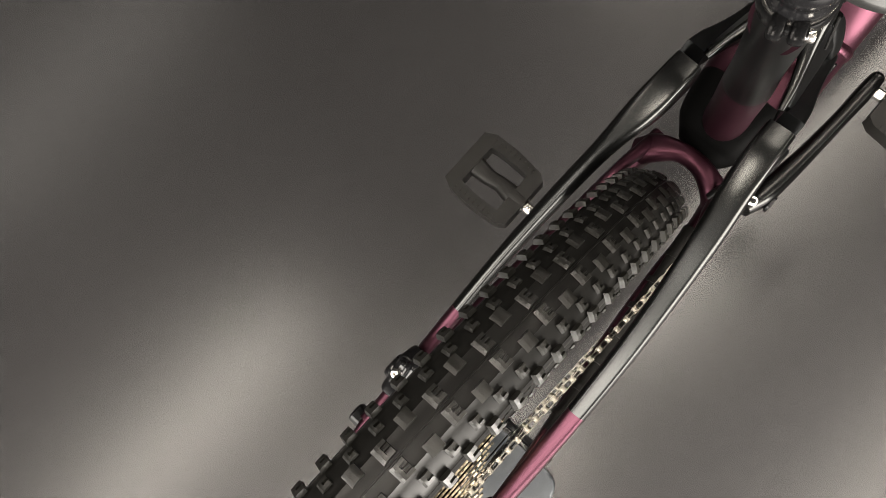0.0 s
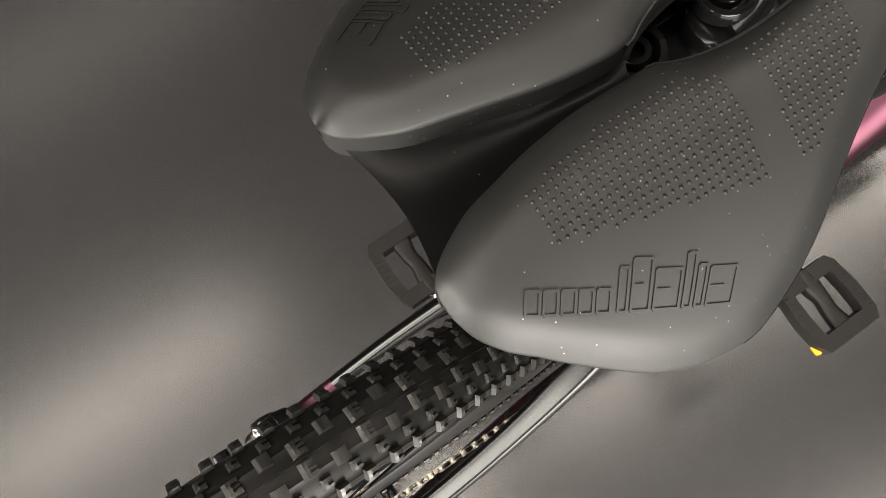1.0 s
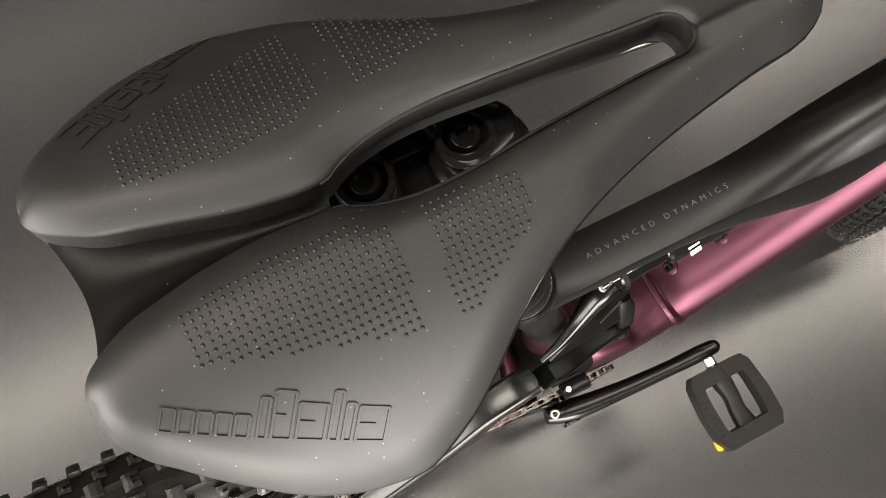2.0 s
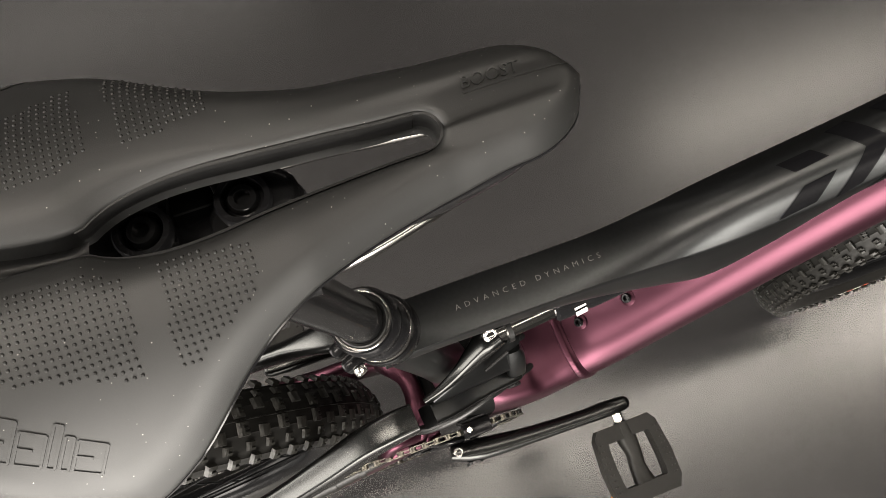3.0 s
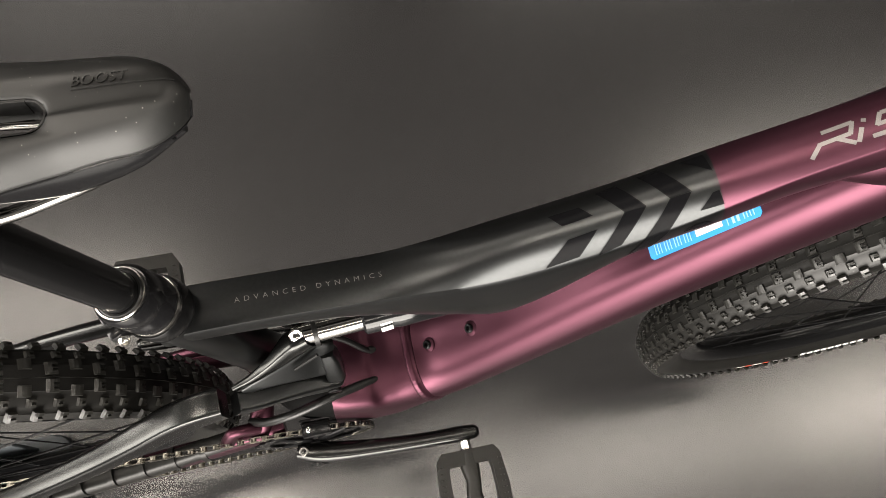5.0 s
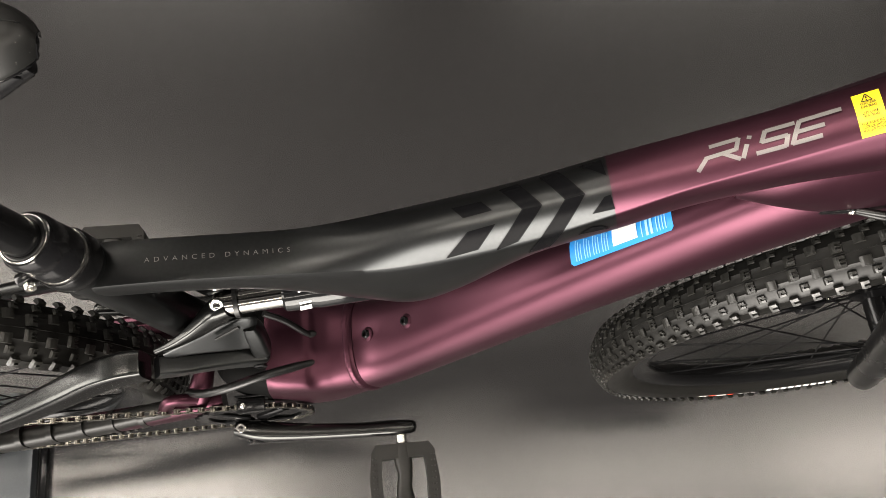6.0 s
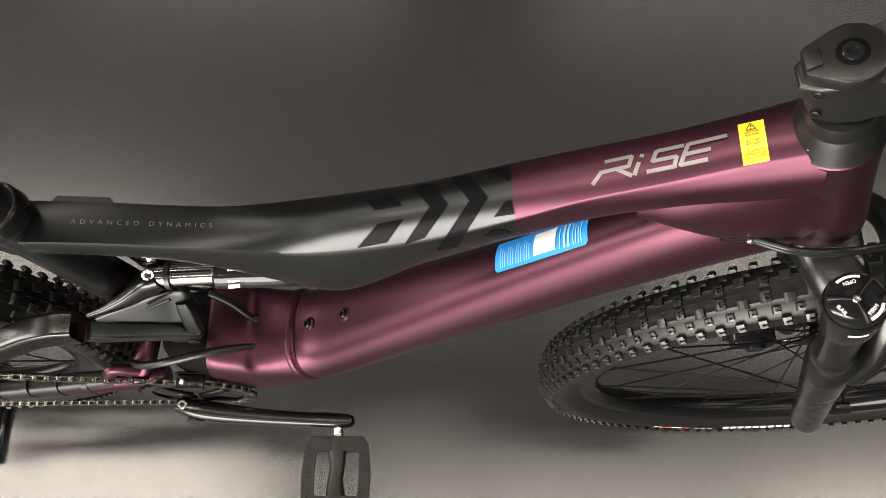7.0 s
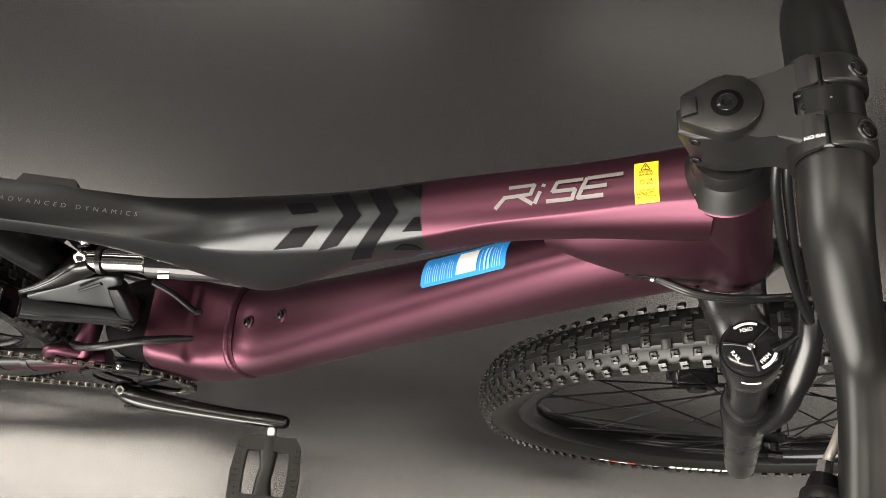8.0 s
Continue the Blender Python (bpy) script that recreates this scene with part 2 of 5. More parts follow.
def laid(bm, m, tree, lift=0.0003, cell=0.004):
    """Lays flat shapes onto a surface: each corner falls along the pose's -z onto the tree."""
    bmesh.ops.triangulate(bm, faces=bm.faces[:])
    for _ in range(5):
        long = [e for e in bm.edges if e.calc_length() > cell]
        if not long:
            break
        bmesh.ops.subdivide_edges(bm, edges=long, cuts=1)
        bmesh.ops.triangulate(bm, faces=[f for f in bm.faces if len(f.verts) > 3])
    down = -(m.to_3x3() @ Vector((0, 0, 1)))
    for v in bm.verts:
        p = m @ v.co
        hit, nor, _, _ = tree.ray_cast(p - down * 0.05, down, 0.3)
        v.co = hit - down * lift + (nor if nor.dot(down) < 0 else -nor) * lift if hit else p
    return bm


def thick(bm, t):
    """Flat shapes laid on a surface, given a thickness of t."""
    bmesh.ops.remove_doubles(bm, verts=bm.verts, dist=1e-6)
    bmesh.ops.recalc_face_normals(bm, faces=bm.faces)
    if sum(f.normal.z for f in bm.faces) < 0:
        bmesh.ops.reverse_faces(bm, faces=bm.faces[:])
    base = bm.faces[:]
    for v in {v for f in base for v in f.verts}:
        v.co.z += t
    grown = bmesh.ops.extrude_face_region(bm, geom=base)["geom"]
    for v in grown:
        if isinstance(v, bmesh.types.BMVert):
            v.co.z -= 2 * t
    return bm


# ---- the room ----
def slab(name, lo, hi, mat, label, bevel=0.0):
    size = [b - a for a, b in zip(lo, hi)]
    bm = box(size, Matrix.Translation([(a + b) / 2 for a, b in zip(lo, hi)]), bevel)
    return tagged(part(name, bm, mat), label, name.split("_")[0], kind="structure")


X0, X1, Y0, Y1 = -3.4, 5.6, -3.2, 3.4
slab("floor", (X0, Y0, -0.1), (X1, Y1, 0), FLOOR, "dark grey satin studio floor with soft sheen")
slab("ceiling", (X0 - 0.12, Y0 - 0.12, CEILING), (X1 + 0.12, Y1 + 0.12, CEILING + 0.1), CEIL, "plain dark ceiling of the shop")
slab("wall_north", (X0 - 0.12, Y1, -0.1), (X1 + 0.12, Y1 + 0.12, CEILING - 0.002), WALL, "plain dark grey painted wall")
for number, (name, ((wx, wy, wz), ww, wh, _, (fx, fy))) in enumerate(zip(("wall_west", "wall_south"), WINDOWS), 1):
    lo, hi, mid = (Y0, Y1, wy) if fx else (X0 - 0.12, X1 + 0.12, wx)
    sides = []
    for a0, z0, a1, z1 in ((lo, -0.1, hi, wz - wh / 2), (lo, wz + wh / 2, hi, CEILING - 0.002), (lo, wz - wh / 2, mid - ww / 2, wz + wh / 2), (mid + ww / 2, wz - wh / 2, hi, wz + wh / 2)):
        size = (0.12, a1 - a0, z1 - z0) if fx else (a1 - a0, 0.12, z1 - z0)
        middle = (X0 - 0.06, (a0 + a1) / 2, (z0 + z1) / 2) if fx else ((a0 + a1) / 2, Y0 - 0.06, (z0 + z1) / 2)
        sides.append(box(size, Matrix.Translation(middle)))
    tagged(part(name, joined(*sides), WALL), "plain dark grey painted wall with a wide window opening", "wall", kind="structure")
    window = group_of("window_%d" % number)
    window.location = (wx - 0.08 * fx, wy - 0.08 * fy, wz)
    tagged(window, "wide shop window with a slim dark frame", "window", kind="structure")
    for da, dz, w, h in ((0, wh / 2 - 0.02, ww, 0.04), (0, -wh / 2 + 0.02, ww, 0.04), (ww / 2 - 0.02, 0, 0.04, wh - 0.08), (-ww / 2 + 0.02, 0, 0.04, wh - 0.08)):
        part("window_frame", box((0.05, w, h) if fx else (w, 0.05, h), Matrix.Translation((0, da, dz) if fx else (da, 0, dz)), 0.004), ANOD, window)
    pane = part("pane", box((0.006, ww - 0.09, wh - 0.09) if fx else (ww - 0.09, 0.006, wh - 0.09)), GLASS, window)
    pane.visible_shadow = False
slab("wall_east", (X1, Y0, -0.1), (X1 + 0.12, Y1, CEILING - 0.002), WALL, "plain dark grey painted wall")
for x, y, length, watts in STRIPS:
    fixture = group_of("ceiling_light")
    fixture.location = (x, y, CEILING)
    tagged(fixture, "long white strip light fixed under the ceiling", "ceiling light", "ceiling strip lights")
    part("housing", box((length + 0.06, 0.17, 0.04), Matrix.Translation((0, 0, -0.020)), 0.006), LAMP, fixture)
    part("diffuser", box((length, 0.13, 0.018), Matrix.Translation((0, 0, -0.049)), 0.004), DIFF, fixture, "glowing opal diffuser")

# a low steel floor stand under the rear wheel
stand = group_of("floor_stand")
tagged(stand, "low blue-grey steel floor stand under the rear wheel", "bicycle stand")
outline = []
for cx, cy, a0 in ((-0.40, -0.118, -90), (-0.40, 0.03, 0), (-0.64, 0.03, 90), (-0.64, -0.118, 180)):
    for k in range(7):
        a = radians(a0 + 15 * k)
        outline.append((cx + 0.026 * math.cos(a), cy + 0.026 * math.sin(a)))
part("base_plate", prism(outline, 0.022, Matrix.Translation((0, 0, 0.0135)), 0.005), PLATE, stand, "blue-grey steel plate with rounded corners")
# black bar along the plate's front edge
part("front_flange", box((0.012, 0.13, 0.012), Matrix.Translation((-0.362, -0.047, 0.007)), 0.003), ANOD, stand)
for y in (-0.038, 0.038):
    part("wheel_guide", box((0.20, 0.006, 0.10), pose(-0.52, y, 0.066), 0.002), PLATE, stand)


# ---- the bicycle ----
R_REAR = Vector((-0.445, 0, 0.372))
BB = Vector((0.0, 0, 0.342))
STEER = 1.0
A_TOP = Vector((0.4270, 0.0, 1.002))
DOWN = Vector((0.433, 0, -0.9014)).normalized()
FORE = Vector((0.9014, 0, 0.433)).normalized()
HEAD = frame_of(A_TOP, FORE, -DOWN)
LEAN = Matrix.Translation(A_TOP) @ pose(0, 0, 0, -1.2, 0, 0) @ Matrix.Translation(-A_TOP)
FRONT = LEAN @ HEAD @ pose(0, 0, 0, 0, 0, STEER)
POST_UP = Vector((-0.25, 0, 0.968)).normalized()
COLLAR = Vector((-0.0645, 0, 0.757))
POST = frame_of(COLLAR, (1, 0, 0), POST_UP)

bike = group_of("mountain_bike")
tagged(bike, "plum and black full-suspension electric mountain bike standing upright", "bicycle")


def two_tone(ob, second, test):
    ob.data.materials.append(second)
    for p in ob.data.polygons:
        if test(p.center):
            p.material_index = 1
    return ob


# frame tubes
def hull(rows, steps=8):
    """A tube from rows x, top z, crown, half width at the ridges, belly's z and half width, bottom z and half width."""
    q = spline(rows, steps)
    bm = bmesh.new()
    rings = []
    for i, (x, top, crown, wr, zb, wb, low, wl) in enumerate(q):
        a, b = q[max(i - 1, 0)], q[min(i + 1, len(q) - 1)]
        lean = 0.55 * (b[1] - a[1]) / (b[0] - a[0])
        loop = [(wr * k / 8, top - crown * abs(k / 8) ** 2.3) for k in range(-8, 9)] + [(wb, zb), (wl, low), (-wl, low), (-wb, zb)]
        for cut in (0.25, 0.25):
            loop = [(p[0] + (n[0] - p[0]) * k, p[1] + (n[1] - p[1]) * k) for p, n in zip(loop, loop[1:] + loop[:1]) for k in (cut, 1 - cut)]
        rings.append([bm.verts.new((x - lean * (z - (top + low) / 2), y, z)) for y, z in loop])
    n = len(rings[0])
    for a, b in zip(rings, rings[1:]):
        for k in range(n):
            bm.faces.new((a[k], b[k], b[(k + 1) % n], a[(k + 1) % n]))
    bm.faces.new(rings[0]), bm.faces.new(rings[-1][::-1])
    bmesh.ops.recalc_face_normals(bm, faces=bm.faces[:])
    return bm


TOP_ROWS = [(-0.070, 0.747, 0.0050, 0.0175, 0.728, 0.0185, 0.702, 0.012), (-0.045, 0.7495, 0.002, 0.0172, 0.728, 0.0180, 0.704, 0.010), (0.0, 0.7500, 0.0010, 0.0170, 0.728, 0.0185, 0.706, 0.010), (0.05, 0.7490, 0.0012, 0.0172, 0.724, 0.0190, 0.698, 0.011),
    (0.09, 0.7498, 0.0025, 0.0180, 0.712, 0.0215, 0.682, 0.012), (0.13, 0.7570, 0.0060, 0.0205, 0.698, 0.0265, 0.664, 0.014), (0.165, 0.7690, 0.0120, 0.0230, 0.692, 0.0315, 0.660, 0.017), (0.20, 0.7860, 0.0165, 0.0240, 0.718, 0.0295, 0.688, 0.016),
    (0.25, 0.8120, 0.0160, 0.0235, 0.772, 0.0232, 0.745, 0.014), (0.300, 0.8425, 0.0105, 0.0215, 0.810, 0.0215, 0.788, 0.015), (0.34, 0.8680, 0.0062, 0.0188, 0.849, 0.0205, 0.82, 0.016), (0.39, 0.8985, 0.0055, 0.0176, 0.880, 0.0235, 0.852, 0.018), (0.43, 0.9250, 0.0055, 0.0172, 0.904, 0.0270, 0.872, 0.022), (0.458, 0.9430, 0.0060, 0.0182, 0.920, 0.0300, 0.885, 0.024)]
top_tube = part("top_tube", hull(TOP_ROWS), BLACK, bike, "black tube that turns plum towards the head")
top_tube.data.materials.append(PURPLE)
for face in top_tube.data.polygons:
    face.material_index = int(face.index >= 72 * 84)

DOWN_ROWS = [(0.108, 0, 0.408, 0.0500, 0.046, 2.8), (0.128, 0, 0.416, 0.0495, 0.044, 2.8), (0.164, 0, 0.443, 0.0475, 0.037, 2.7), (0.22, 0, 0.511, 0.0425, 0.0355, 2.6),
    (0.30, 0, 0.610, 0.0355, 0.0365, 2.4), (0.37, 0, 0.697, 0.0310, 0.039, 2.3), (0.43, 0, 0.772, 0.0285, 0.042, 2.3), (0.478, 0, 0.828, 0.0275, 0.042, 2.3)]
down_tube = part("down_tube", sweep(DOWN_ROWS, 8, 40), PURPLE, bike, "thick plum down tube")
gusset = part("head_gusset", sweep([(0.380, 0, 0.826, 0.012, 0.010, 2.2), (0.402, 0, 0.836, 0.0215, 0.026, 2.2), (0.430, 0, 0.845, 0.0265, 0.050, 2.2), (0.462, 0, 0.852, 0.0292, 0.069, 2.3), (0.490, 0, 0.852, 0.0285, 0.070, 2.4)], 8, 40), PURPLE, bike)
part("head_tube", lathe([(0.0, 0.205), (0.027, 0.205), (0.0305, 0.200), (0.0305, 0.188), (0.0285, 0.16), (0.0268, 0.12), (0.0262, 0.09), (0.0262, 0.076), (0.024, 0.0735), (0.0, 0.0735)], 40, "z"),
     PURPLE, bike, m=HEAD @ Matrix.Diagonal((1, 1, -1, 1)))
motor = part("motor_shell", sweep([(-0.024, 0, 0.375, 0.010, 0.012, 2.2), (-0.020, 0, 0.378, 0.022, 0.028, 2.4), (-0.008, 0, 0.384, 0.034, 0.046, 2.8), (0.010, 0, 0.390, 0.046, 0.066, 3.6), (0.04, 0, 0.391, 0.050, 0.070, 6.0),
    (0.08, 0, 0.397, 0.0515, 0.0605, 6.0), (0.105, 0, 0.406, 0.0505, 0.0500, 4.4), (0.128, 0, 0.4165, 0.0494, 0.0446, 3.0)], 8, 40), PURPLE, bike, "plum shell that holds the motor, shade painted black at the back")
# rear faces blackened: the cavity's shade is put into the colour
two_tone(motor, SHADOWP, lambda c: c.x < 0.026)
weld = sweep([(0.1230, 0, 0.4140, 0.0490, 0.0440, 2.8), (0.1250, 0, 0.4150, 0.0510, 0.0460, 2.8), (0.1305, 0, 0.4178, 0.0508, 0.0452, 2.8), (0.1350, 0, 0.4205, 0.0484, 0.0418, 2.8)], 3, 192)
weld.transform(Matrix.Translation((0.0050, 0, 0.0036)))
weld.normal_update()
for i, v in enumerate(weld.verts):
    v.co += v.normal * 0.00013 * math.sin(2 * math.pi * (i % 192) / 4)
part("weld_bead", weld, PURPLE, bike, "rippled weld bead")
seat_tube = part("seat_tube", sweep([(-0.0655, 0, 0.759, 0.0182, 0.0182, 2), (-0.059, 0, 0.73, 0.0188, 0.0185, 2), (-0.045, 0, 0.67, 0.0186, 0.0186, 2), (-0.030, 0, 0.61, 0.0186, 0.019, 2.2),
    (-0.016, 0, 0.55, 0.0205, 0.0205, 2.2), (-0.006, 0, 0.49, 0.0205, 0.021, 2.2), (0.0, 0, 0.44, 0.021, 0.022, 2.2)], 8, 32), BLACK, bike, "black seat tube with a plum lower end")
two_tone(seat_tube, PURPLE, lambda c: c.z < 0.56)

# seat collar and dropper post
part("seat_collar", lathe([(0.0172, -0.004), (0.0208, -0.004), (0.0218, -0.002), (0.0218, 0.010), (0.0208, 0.012), (0.0172, 0.012), (0.0172, -0.004)], 40, "z"), ANOD, bike, m=POST)
clamp = joined(box((0.014, 0.009, 0.012), pose(-0.0235, -0.005, 0.0165), 0.003), box((0.014, 0.009, 0.012), pose(-0.0235, 0.0065, 0.0165), 0.003))
part("collar_clamp", clamp, ANOD, bike, m=POST @ pose(0, 0, 0, 0, 0, 22))
part("collar_bolt", bolt((-0.0240, -0.0098, 0.0165), (0, -1, 0), 0.0038, 0.004), STEEL, bike, "bright steel bolt", m=POST @ pose(0, 0, 0, 0, 0, 22))
part("collar_ring", lathe([(0.0165, 0.012), (0.0198, 0.012), (0.0202, 0.0135), (0.0198, 0.015), (0.0165, 0.015), (0.0165, 0.012)], 40, "z"), STEEL, bike, "thin bright ring", m=POST)
part("post_head", lathe([(0.0132, 0.015), (0.0195, 0.015), (0.0198, 0.018), (0.0198, 0.028), (0.0188, 0.030), (0.0188, 0.034), (0.0196, 0.036), (0.0196, 0.046), (0.018, 0.0495), (0.0155, 0.050), (0.0132, 0.049), (0.0132, 0.015)], 40, "z"), GLOSS, bike, "glossy black sealing head", m=POST)
part("wiper_seal", lathe([(0.0124, 0.0470), (0.0155, 0.0470), (0.0155, 0.0503), (0.0142, 0.0512), (0.0128, 0.0510), (0.0124, 0.0470)], 40, "z"), HOSE, bike, "black rubber wiper", m=POST)
# thin steel ring added to draw the highlight on the head's rim
part("wiper_ring", lathe([(0.0154, 0.0498), (0.0166, 0.0498), (0.0168, 0.0504), (0.0164, 0.0511), (0.0156, 0.0510), (0.0154, 0.0498)], 40, "z"), STEEL, bike, "thin bright ring", m=POST)
part("seat_post", lathe([(0.0, 0.0), (0.0126, 0.0), (0.0126, 0.205), (0.0, 0.205)], 32, "z"), ANOD, bike, "smooth black dropper post", m=POST)

# frame details
for x, z in ((0.136, 0.4665), (0.1735, 0.5125)):
    n = Vector((-0.78, 0, 0.62))
    spot = tree_of(down_tube).ray_cast(Vector((x, 0, z)) + n * 0.03, -n, 0.1)[0]
    x, z = spot.x, spot.z
    part("bottle_bolt", bolt(Vector((x, 0, z)) - n * 0.0005, n, 0.0048, 0.005), ANOD, bike, "black socket bolt")
    part("bolt_collar", lathe([(0.0, -0.002), (0.0078, -0.002), (0.0078, 0.0012), (0.0065, 0.0022), (0.0, 0.0022)], 24, "z"), PURPLE, bike, m=frame_of(Vector((x, 0, z)) - n * 0.001, (0, 1, 0), n))
part("motor_bolt", bolt((0.1190, -0.044, 0.4046), (0.1, -0.8, 0.55), 0.005, 0.004), STEEL, bike, "bright steel bolt")
for a, name in (((0.0723, 0.009, 0.452), "cable"), ((0.0734, -0.0221, 0.449), "cable")):
    ends = [(0.030, 0.026, 0.488), (0.050, 0.020, 0.474), a, (0.086, a[1] * 0.9, 0.440)] if a[1] > 0 else [(-0.060, -0.036, 0.415), (-0.040, -0.043, 0.440), (-0.010, -0.043, 0.462), (0.030, -0.034, 0.468), a, (0.09, -0.019, 0.436)]
    part("cable_grommet", lathe([(0.0025, 0), (0.0052, 0.0), (0.0056, 0.002), (0.0048, 0.009), (0.003, 0.010), (0.0025, 0.0)], 18, "z"), HOSE, bike, m=frame_of(Vector(a) + Vector((0.008, 0, -0.006)), (0, 1, 0), (-0.8, 0, 0.45)))
    part("cable", round_tube(ends, 0.0046 if a[1] < 0 else 0.0034), HOSE, bike, "black cable that enters the frame")

# shock under the top tube
SH = frame_of((0.014, -0.0065, 0.644), (0, 1, 0), (1.0, 0.07, 0.04))
shock = group_of("shock_absorber", bike, "black and silver air shock under the top tube")
part("shaft", lathe([(0.0, -0.004), (0.0098, -0.004), (0.0098, 0.055), (0.0, 0.055)], 32, "z"), RAILM, shock, "dark polished shaft", m=SH)
part("seal_ring", lathe([(0.0098, 0.012), (0.0128, 0.012), (0.0128, 0.016), (0.0098, 0.016), (0.0098, 0.012)], 32, "z"), HOSE, shock, m=SH)
part("air_can", lathe([(0.0, 0.052), (0.0115, 0.052), (0.0138, 0.054), (0.0142, 0.060), (0.0142, 0.078), (0.0150, 0.082), (0.0150, 0.13), (0.013, 0.135), (0.0, 0.135)], 36, "z"), GLOSS, shock, "glossy black can", m=SH)
can = tree_of(shock.children[-1])
part("label_print", laid(quads([[(x, y) for x, y in ((-0.0012, k * 0.0052), (0.0085, k * 0.0052 + 0.0008), (0.0085, k * 0.0052 + 0.0042), (-0.0012, k * 0.0052 + 0.0034))] for k in range(4)]),
     frame_of((0.0815, -0.0185, 0.652), (1, 0.07, 0), (0, -0.55, 0.83)), can, 0.0004, 0.002), WHITEP, shock, "white printed bars")

# rocker link and stays
for s in (-1, 1):
    link = group_of("rocker_arm", bike, "satin black suspension link")
    part("arm_block", sweep([(-0.0480, 0.0442 * s, 0.597, 0.0088, 0.0105, 8), (-0.032, 0.0425 * s, 0.589, 0.0086, 0.0105, 8), (-0.012, 0.0390 * s, 0.577, 0.0078, 0.0105, 8), (0.008, 0.0350 * s, 0.5665, 0.0084, 0.0110, 8),
        (0.024, 0.0315 * s, 0.558, 0.0100, 0.0120, 8), (0.034, 0.0298 * s, 0.552, 0.0104, 0.0125, 7), (0.0385, 0.0290 * s, 0.550, 0.0088, 0.0110, 5), (0.0405, 0.0288 * s, 0.549, 0.0045, 0.0060, 3)], 6, 40), BLACK, link)
    part("brace", sweep([(-0.046, 0.0330 * s, 0.607, 0.0024, 0.0042, 3.0), (-0.030, 0.0290 * s, 0.613, 0.0036, 0.0062, 3.2), (-0.012, 0.0220 * s, 0.622, 0.0052, 0.0080, 3.4), (0.002, 0.0150 * s, 0.632, 0.0078, 0.0100, 3.6), (0.012, 0.0105 * s, 0.640, 0.0098, 0.0112, 3.4), (0.022, 0.0090 * s, 0.645, 0.0085, 0.0095, 2.8)], 6, 28), STAYB, link, "satin black tapering ridge")
    part("web_plate", sweep([(-0.040, 0.0345 * s, 0.603, 0.0040, 0.0035, 5), (-0.020, 0.0300 * s, 0.606, 0.0090, 0.0040, 6), (0.004, 0.0240 * s, 0.606, 0.0170, 0.0048, 6), (0.022, 0.0195 * s, 0.603, 0.0215, 0.0055, 6), (0.032, 0.0180 * s, 0.601, 0.0220, 0.0060, 6), (0.0375, 0.0175 * s, 0.600, 0.0200, 0.0050, 4)], 6, 32, Vector((0, 0.42 * s, -0.9))), BLACK, link, "flat web between ridge and pivot")
    part("web_slot", sweep([(0.0055, 0.0285 * s, 0.6165, 0.0010, 0.0018, 2.4), (0.026, 0.0215 * s, 0.6250, 0.0014, 0.0022, 2.4)], 3, 12), INK, link)
    part("knuckle", sweep([(0.0330, 0.0160 * s, 0.611, 0.0070, 0.0060, 4), (0.0350, 0.0190 * s, 0.600, 0.0088, 0.0080, 4), (0.0365, 0.0240 * s, 0.583, 0.0095, 0.0085, 4), (0.0375, 0.0280 * s, 0.566, 0.0095, 0.0085, 4)], 5, 24, Vector((0, 1, 0))), BLACK, link, "black knuckle at the frame pivot")
    part("pivot_bolt", bolt((0.0130, 0.0075 * s, 0.6515), (0, 0.6 * s, 0.8), 0.0058, 0.0035), STEEL, link, "bright steel pivot bolt")
    part("frame_pivot_bolt", bolt((0.034, 0.0400 * s, 0.552), (0, s, 0), 0.0062, 0.003), ANOD, link)
    slim = 1.0 if s < 0 else 0.76
    rows = [(-0.0575, 0.0420 * s, 0.5985, 0.0115, 0.0165, 7), (-0.075, 0.0430 * s, 0.597, 0.0120, 0.0165, 7), (-0.100, 0.0460 * s, 0.588, 0.0122, 0.0150, 5), (-0.135, 0.0530 * s, 0.566, 0.0114, 0.0135, 4.5), (-0.18, 0.0600 * s, 0.534, 0.0104, 0.0125, 4.2),
        (-0.24, 0.0668 * s, 0.493, 0.0098, 0.0120, 4.0), (-0.307, 0.0715 * s, 0.447, 0.0094, 0.0115, 3.6), (-0.38, 0.0745 * s, 0.404, 0.0090, 0.0110, 2.3), (-0.43, 0.0755 * s, 0.380, 0.0078, 0.012, 2.4), (-0.462, 0.0755 * s, 0.368, 0.006, 0.010, 2.4)]
    stay = part("seat_stay", sweep([(x, y * (1.0 if s < 0 else 0.965), z, w * (1.0 if x > -0.11 else slim), h, e if s < 0 or x > -0.11 else 2.3) for x, y, z, w, h, e in rows], 8, 40), STAYB, bike, "black seat stay with a plum lower end")
    two_tone(stay, PURPLE, lambda c: c.x < -0.307)
    chainstay = part("chain_stay", sweep([(-0.030, 0.040 * s, 0.372, 0.012, 0.022, 3), (-0.075, 0.0470 * s, 0.372, 0.0105, 0.021, 3), (-0.15, 0.0520 * s, 0.366, 0.0120, 0.0175, 3), (-0.25, 0.0600 * s, 0.362, 0.0110, 0.0155, 3), (-0.36, 0.0715 * s, 0.364, 0.0080, 0.0150, 3), (-0.445, 0.0755 * s, 0.370, 0.006, 0.018, 3)], 8, 20), PURPLE, bike, "plum chain stay")
    part("axle_end", lathe([(0.0, -0.006), (0.011, -0.006), (0.011, 0.004), (0.009, 0.006), (0.0, 0.006)], 24, "y", (-0.445, 0.0835 * s, 0.372)), ANOD, bike)
